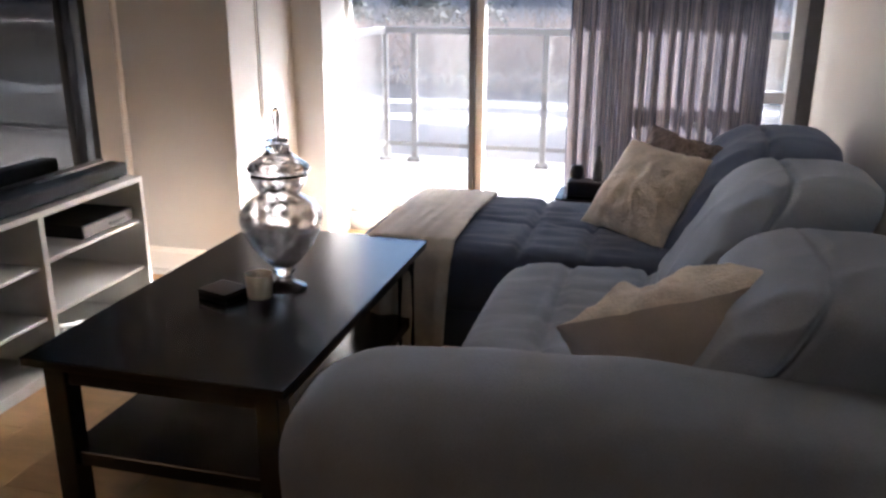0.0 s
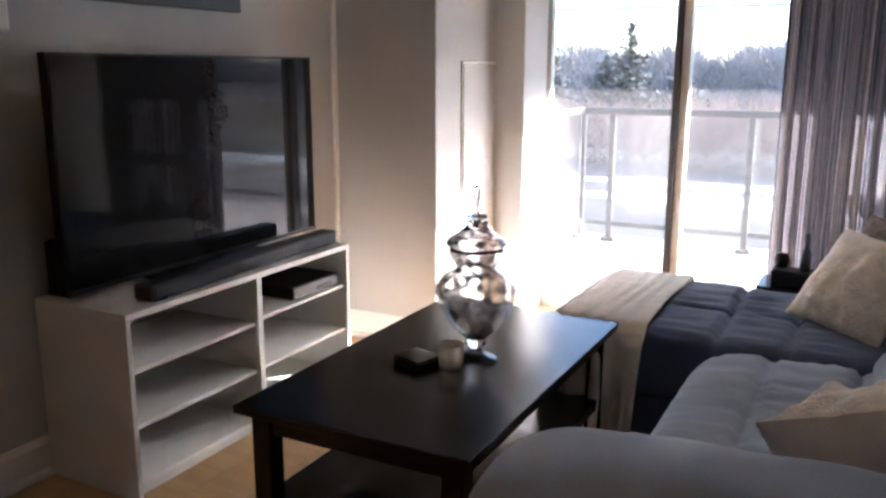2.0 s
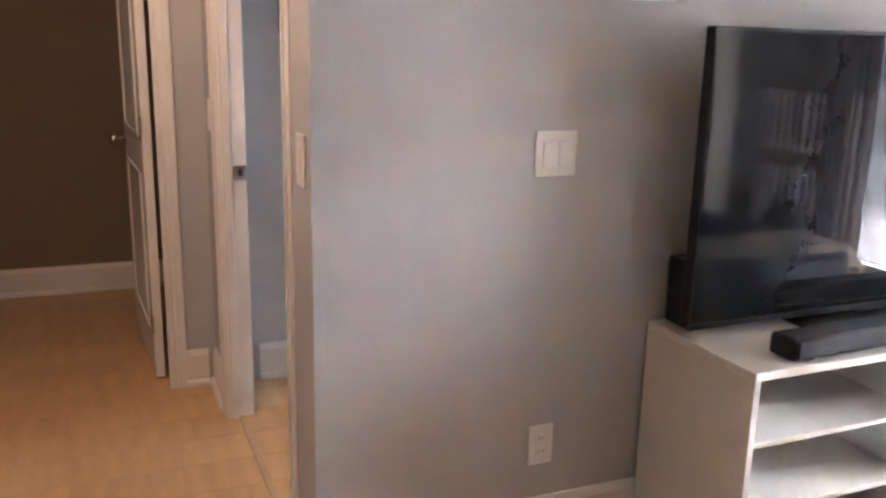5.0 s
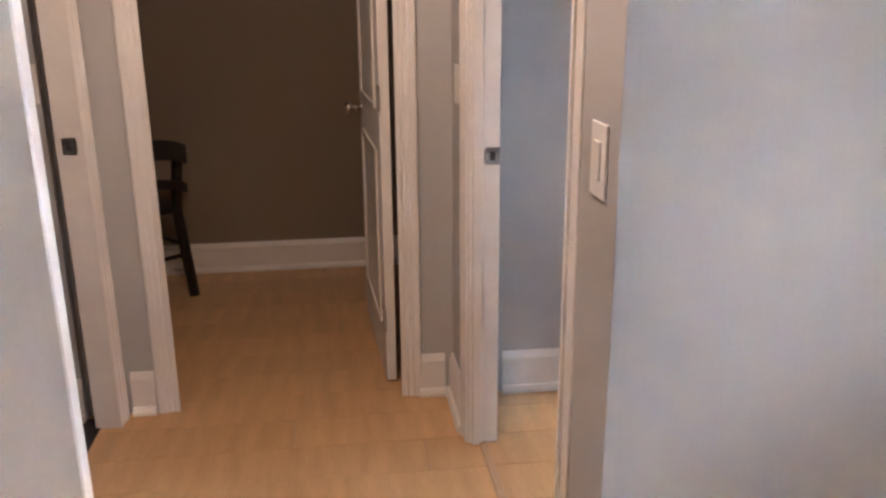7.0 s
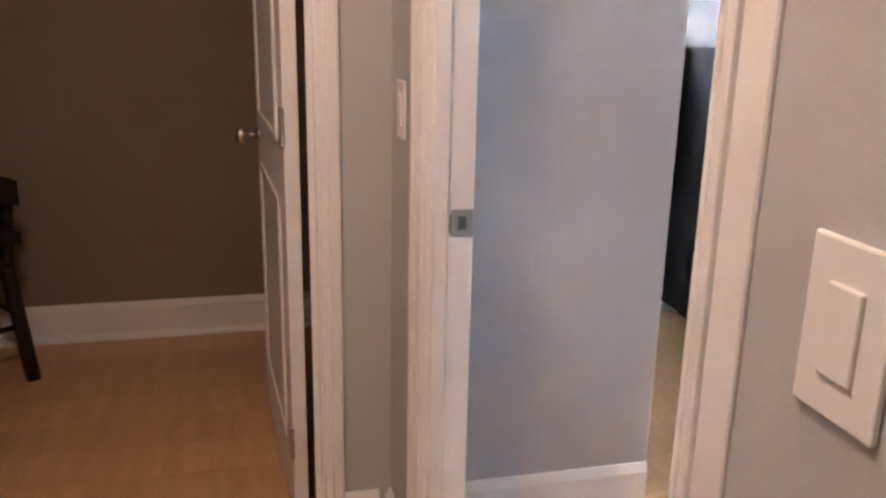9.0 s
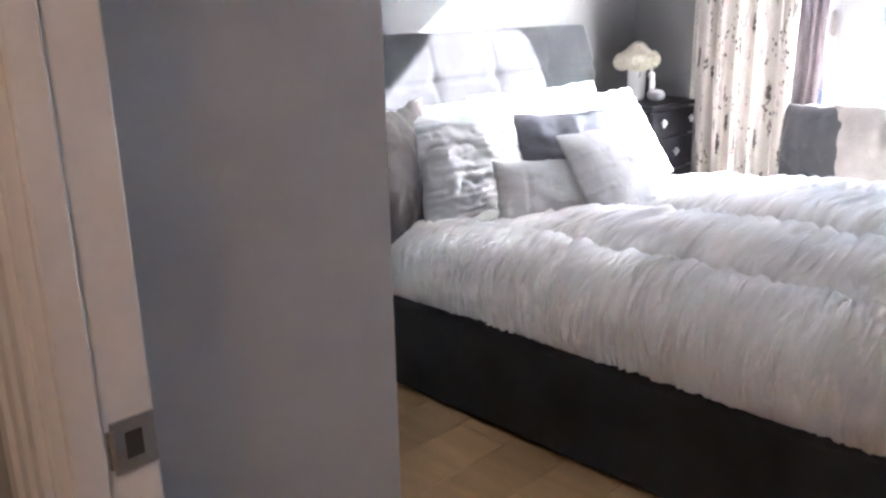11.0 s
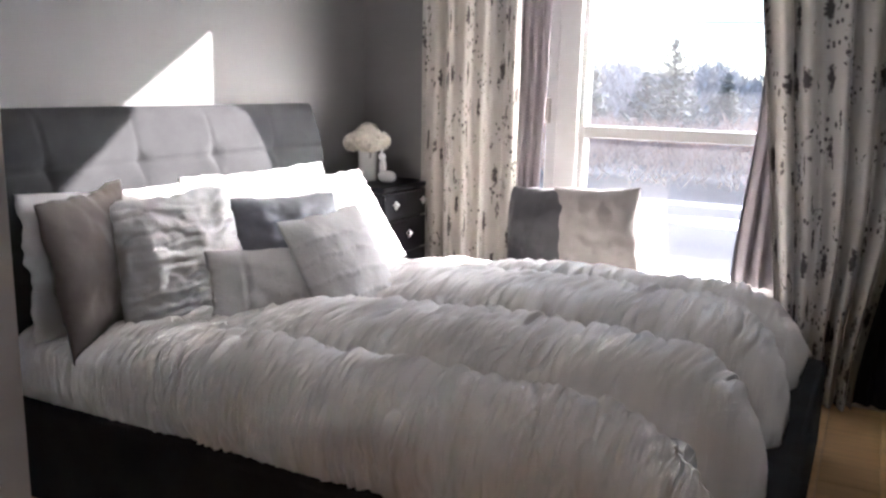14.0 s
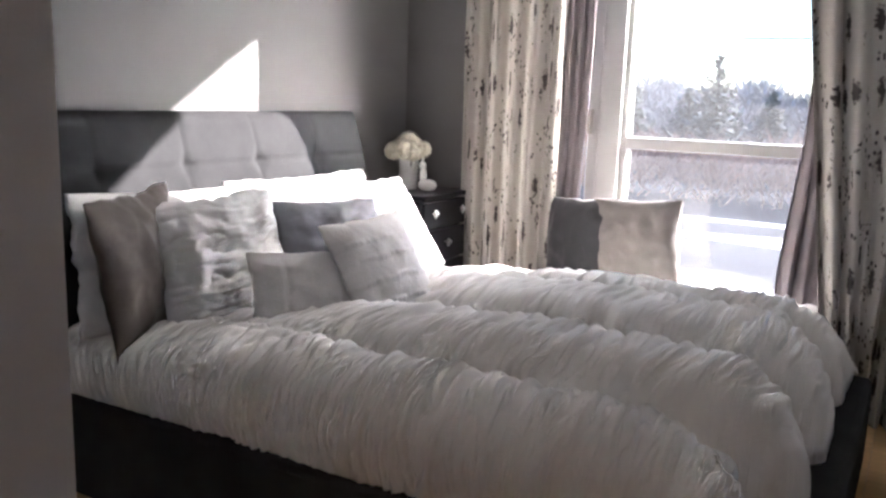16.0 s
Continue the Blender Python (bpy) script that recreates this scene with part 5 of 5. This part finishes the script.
def flower_vase():
    root = thing("flower_vase", "white ribbed vase of ivory hydrangeas on the nightstand", "vase", at=(-5.23, 4.86, 0.81))
    b = bmesh.new()
    n = 40
    rings = []
    for r, h in ((0.03, 0), (0.042, 0.002), (0.044, 0.02), (0.047, 0.15), (0.046, 0.152), (0.04, 0.15), (0.038, 0.03)):
        rings.append([b.verts.new(((r + 0.0015 * (k % 2)) * math.cos(2 * math.pi * k / n), (r + 0.0015 * (k % 2)) * math.sin(2 * math.pi * k / n), h)) for k in range(n)])
    for a, c in zip(rings, rings[1:]):
        for k in range(n):
            b.faces.new((a[k], a[(k + 1) % n], c[(k + 1) % n], c[k]))
    b.faces.new(rings[0][::-1])
    part("vase", b, CERAMIC, root, "white ribbed ceramic vase", smooth=True)
    rng = random.Random(4)
    for k, (x, y, z, r) in enumerate(((0, 0, 0.225, 0.058), (0.06, 0.02, 0.2, 0.045), (-0.055, 0.02, 0.2, 0.048), (0.02, -0.055, 0.2, 0.046), (-0.02, 0.06, 0.205, 0.045), (0.055, -0.05, 0.19, 0.038), (-0.06, -0.045, 0.19, 0.04))):
        bb = bmesh.new()
        for q in range(46):
            d = Vector((rng.gauss(0, 1), rng.gauss(0, 1), rng.gauss(0, 1))).normalized()
            c = Vector((x, y, z)) + d * r
            u = d.orthogonal().normalized()
            w = d.cross(u)
            for s in range(4):
                a = s * math.pi / 2 + q
                e = u * math.cos(a) + w * math.sin(a)
                f = u * math.cos(a + 1.2) + w * math.sin(a + 1.2)
                bb.faces.new((bb.verts.new(c), bb.verts.new(c + e * 0.014 + d * 0.004), bb.verts.new(c + (e + f) * 0.011 + d * 0.006), bb.verts.new(c + f * 0.013 + d * 0.003)))
        bl = part("bloom", bb, PETAL, root, "ivory hydrangea bloom")
        part("core", puff(x, y, z, 1.9 * r, 1.9 * r, 1.9 * r, 2, 6), PETAL, bl, smooth=True)
        part("stem", tube([(x * 0.25, y * 0.25, 0.05), (x, y, z)], 0.003, 6), FIR, root)
flower_vase()

def ornament():
    b = puff(0, 0, 0.03, 0.1, 0.06, 0.06, 2.3, 8)
    me = bpy.data.meshes.new("t")
    for q in (puff(-0.025, 0, 0.075, 0.035, 0.035, 0.09, 2.2, 6), puff(-0.03, 0, 0.125, 0.04, 0.034, 0.04, 2.1, 6), puff(-0.032, 0, 0.148, 0.012, 0.012, 0.03, 2.1, 4)):
        q.to_mesh(me)
        q.free()
        b.from_mesh(me)
    bpy.data.meshes.remove(me)
    bmesh.ops.translate(b, verts=b.verts[:], vec=Vector((-5.11, 4.85, 0.81)))
    part("figurine", b, CERAMIC, None, "small white ceramic figurine beside the vase", smooth=True, category="ornament")
ornament()

def ease(t):
    t = max(0.0, min(1.0, t))
    return t * t * (3 - 2 * t)
curtain(-5.02, -4.5, 5.02, 0.02, 2.36, 5, 0.042, PRINT, "printed_curtain", "cream curtain printed with dark leaf sprigs", 11)
curtain(-3.44, -2.86, 4.99, 0.02, 2.36, 5.5, 0.05, PRINT, "printed_curtain", "cream curtain printed with dark leaf sprigs", 17,
        edges=lambda h: (-3.25 - 0.3 * min(h, 0.72) + 0.23 * ease((h - 0.72) / 0.16), -2.86 - 0.1 * ease(1 - h / 0.4)))
curtain(-4.56, -4.37, 5.085, 0.46, 2.34, 4, 0.016, MAUVE, "voile_curtain", "mauve inner curtain gathered beside the window", 21, flare=-0.05)
curtain(-3.5, -3.36, 5.075, 0.46, 2.34, 3, 0.016, MAUVE, "voile_curtain", "mauve inner curtain gathered beside the window", 25, edges=lambda h: (-3.435 - 0.06 * ease(1 - h / 0.45) + 0.2 * ease((h - 0.72) / 0.14), -3.3 + 0.12 * ease((h - 0.72) / 0.14)))

BLACKOUT = mat("charcoal_blackout_cloth", (0.03, 0.031, 0.036), 0.9, var=0.12, scale=8, bump=0.2, bscale=300, spec=0.15)
curtain(-3.1, -2.62, 5.075, 0.02, 2.34, 7, 0.022, BLACKOUT, "blackout_curtain", "charcoal blackout curtain behind the printed one", 41)
def window_seat():
    root = thing("window_seat", "white upholstered bench below the bedroom window", "bench", at=(-3.95, 4.95, 0))
    part("base", box(-0.58, 0.55, -0.17, 0.16, 0, 0.38, 0.004, 1), TRIM, root)
    part("seat_pad", puff(-0.015, 0.0, 0.415, 1.16, 0.35, 0.08, 7, 14), PILLOW_W, root, "white padded seat", smooth=True)
window_seat()
SLATE = mat("dark_grey_velvet", (0.05, 0.05, 0.054), 0.9, var=0.12, scale=8, bump=0.2, bscale=260, sheen=0.4)
cushion_fur(lean(-4.345, 4.98, 0.645, -8, 4, -4), "throw_pillow", "dark grey velvet cushion on the window seat", 0.38, 0.39, 0.14, SLATE, 31, 0.008, group="window seat cushions")
cushion_fur(lean(-4.07, 4.945, 0.66, -4, 4, -4), "throw_pillow", "silver taupe velvet cushion on the window seat", 0.42, 0.4, 0.14, SILVER_TAUPE, 33, 0.01, group="window seat cushions")

def small_picture():
    root = thing("picture_frame", "small black framed print on the pale wall", "picture", at=(-3.915, 1.72, 1.42))
    part("frame", box(0, 0.02, -0.13, 0.13, 0, 0.3, 0.004, 1), PLASTIC, root)
    part("print", box(0.018, 0.022, -0.105, 0.105, 0.025, 0.275), PLATE, root, "white print")
small_picture()

# ---- hall ----
def panel_door():
    root = thing("interior_door", "white panelled interior door standing open", "door", at=(-4.035, 1.1, 0))
    root.matrix_world = pose(-4.04, 1.108, 0, 0, 0, 183)
    L, T = 0.76, 0.036
    b = box(0, L, 0, T, 0.012, 2.03, 0.0015, 1)
    leaf = part("leaf", b, TRIM, root)
    for z0, z1 in ((0.2, 0.86), (1.0, 1.9)):
        for side in (0, 1):
            y0 = T if side else 0
            s = 1 if side else -1
            bm = bmesh.new()
            for bx in ((0.11, L - 0.11, z0, z0 + 0.018), (0.11, L - 0.11, z1 - 0.018, z1), (0.11, 0.128, z0, z1), (L - 0.128, L - 0.11, z0, z1)):
                box(bx[0], bx[1], min(y0, y0 + s * 0.008), max(y0, y0 + s * 0.008), bx[2], bx[3], 0.003, 1, bm=bm)
            part("panel_moulding", bm, TRIM, leaf)
    for s, y in ((1, T), (-1, 0)):
        k = part("knob", lathe([(0.026, 0), (0.026, 0.006), (0.011, 0.01), (0.011, 0.035), (0.024, 0.045), (0.027, 0.058), (0.02, 0.07), (0, 0.074)], n=24), METAL, root, "brushed nickel knob", smooth=True)
        k.matrix_local = Matrix.Translation((L - 0.06, y, 0.935)) @ pose(0, 0, 0, -90 * s, 0, 0)
    for z in (0.25, 1.05, 1.85):
        part("hinge", box(-0.012, 0.004, T - 0.002, T + 0.008, z - 0.045, z + 0.045, 0.002, 1), METAL, root, "brushed nickel hinge")
panel_door()

def bow_chair():
    CH = mat("black_painted_wood", (0.015, 0.013, 0.012), 0.4, var=0.2, bump=0.04)
    root = thing("dining_chair", "black painted wooden chair with a curved rail back", "chair", at=(-5.2, -0.08, 0))
    root.rotation_euler = (0, 0, radians(-50))
    part("seat", puff(0, 0, 0.43, 0.43, 0.42, 0.04, 6, 10), CH, root, smooth=True)
    for x, y in ((0.17, 0.17), (-0.17, 0.17), (0.17, -0.17), (-0.17, -0.17)):
        back = y > 0
        pts = [(x * 1.12, y * (1.32 if back else 1.1), 0), (x, y, 0.42)] + ([(x * 1.02, y * 1.15, 0.6), (x * 1.0, y * 1.35, 0.72)] if back else [])
        part("leg", tube(pts, lambda t: 0.026, 10), CH, root, smooth=True)
    for z, r in ((0.74, 0.045), (0.58, 0.022)):
        bm = bmesh.new()
        n = 12
        prev = None
        for i in range(n + 1):
            s = i / n * 2 - 1
            yy = 0.225 + 0.05 * (1 - s * s) + (z - 0.6) * 0.12
            zz = z - 0.05 * s * s
            ring = [bm.verts.new((0.2 * s, yy + dy, zz + dz)) for dy, dz in ((-0.012, -r), (0.012, -r), (0.012, r), (-0.012, r))]
            if prev:
                for k in range(4):
                    bm.faces.new((prev[k], prev[(k + 1) % 4], ring[(k + 1) % 4], ring[k]))
            else:
                bm.faces.new(ring[::-1])
            prev = ring
        bm.faces.new(prev)
        part("back_rail", bm, CH, root, smooth=False)
    for y in (0.17, -0.17):
        part("stretcher", tube([(-0.18, y * 1.1, 0.2), (0.18, y * 1.1, 0.2)], 0.011, 8), CH, root, smooth=True)
    for x in (0.17, -0.17):
        part("stretcher", tube([(x * 1.05, -0.18, 0.25), (x * 1.05, 0.2, 0.25)], 0.011, 8), CH, root, smooth=True)
bow_chair()

cab = thing("closet_door", "plain white closet door standing open at the hall's start", "door", at=(-2.43, 0.2, 0))
part("leaf", box(-0.02, 0.02, -0.36, 0.31, 0.01, 2.03, 0.003, 1), TRIM, cab)
part("hinge", box(-0.024, -0.02, -0.37, -0.35, 0.2, 0.29), METAL, cab, "brushed nickel hinge")

def sofa_wall_picture():
    root = thing("picture_frame", "dark framed picture hung on the cream sofa wall", "picture", at=(XR, 4.05, 1.37))
    part("frame", box(-0.03, 0, -0.48, 0.48, 0, 0.7, 0.006, 2), BLACK_WOOD, root)
    part("print", box(-0.033, -0.028, -0.42, 0.42, 0.06, 0.64), mat("pale_print", (0.3, 0.3, 0.31), 0.6, var=0.4, scale=5), root, "muted pale print")
sofa_wall_picture()

# Unseen mount, added only to give the assumed hall light a source.
def assumed_lamp_mount():
    root = thing("assumed_ceiling_light", "unseen ceiling lamp mount added in the hall", "ceiling lamp", at=(-2.75, 0.75, 2.5))
    part("base", lathe([(0, 0), (0.15, 0), (0.15, -0.025), (0, -0.025)][::-1], n=28), METAL, root, smooth=False)
    part("rim", lathe([(0.15, -0.025), (0.155, -0.035), (0.145, -0.04), (0.14, -0.03)], n=28), METAL, root)
assumed_lamp_mount()
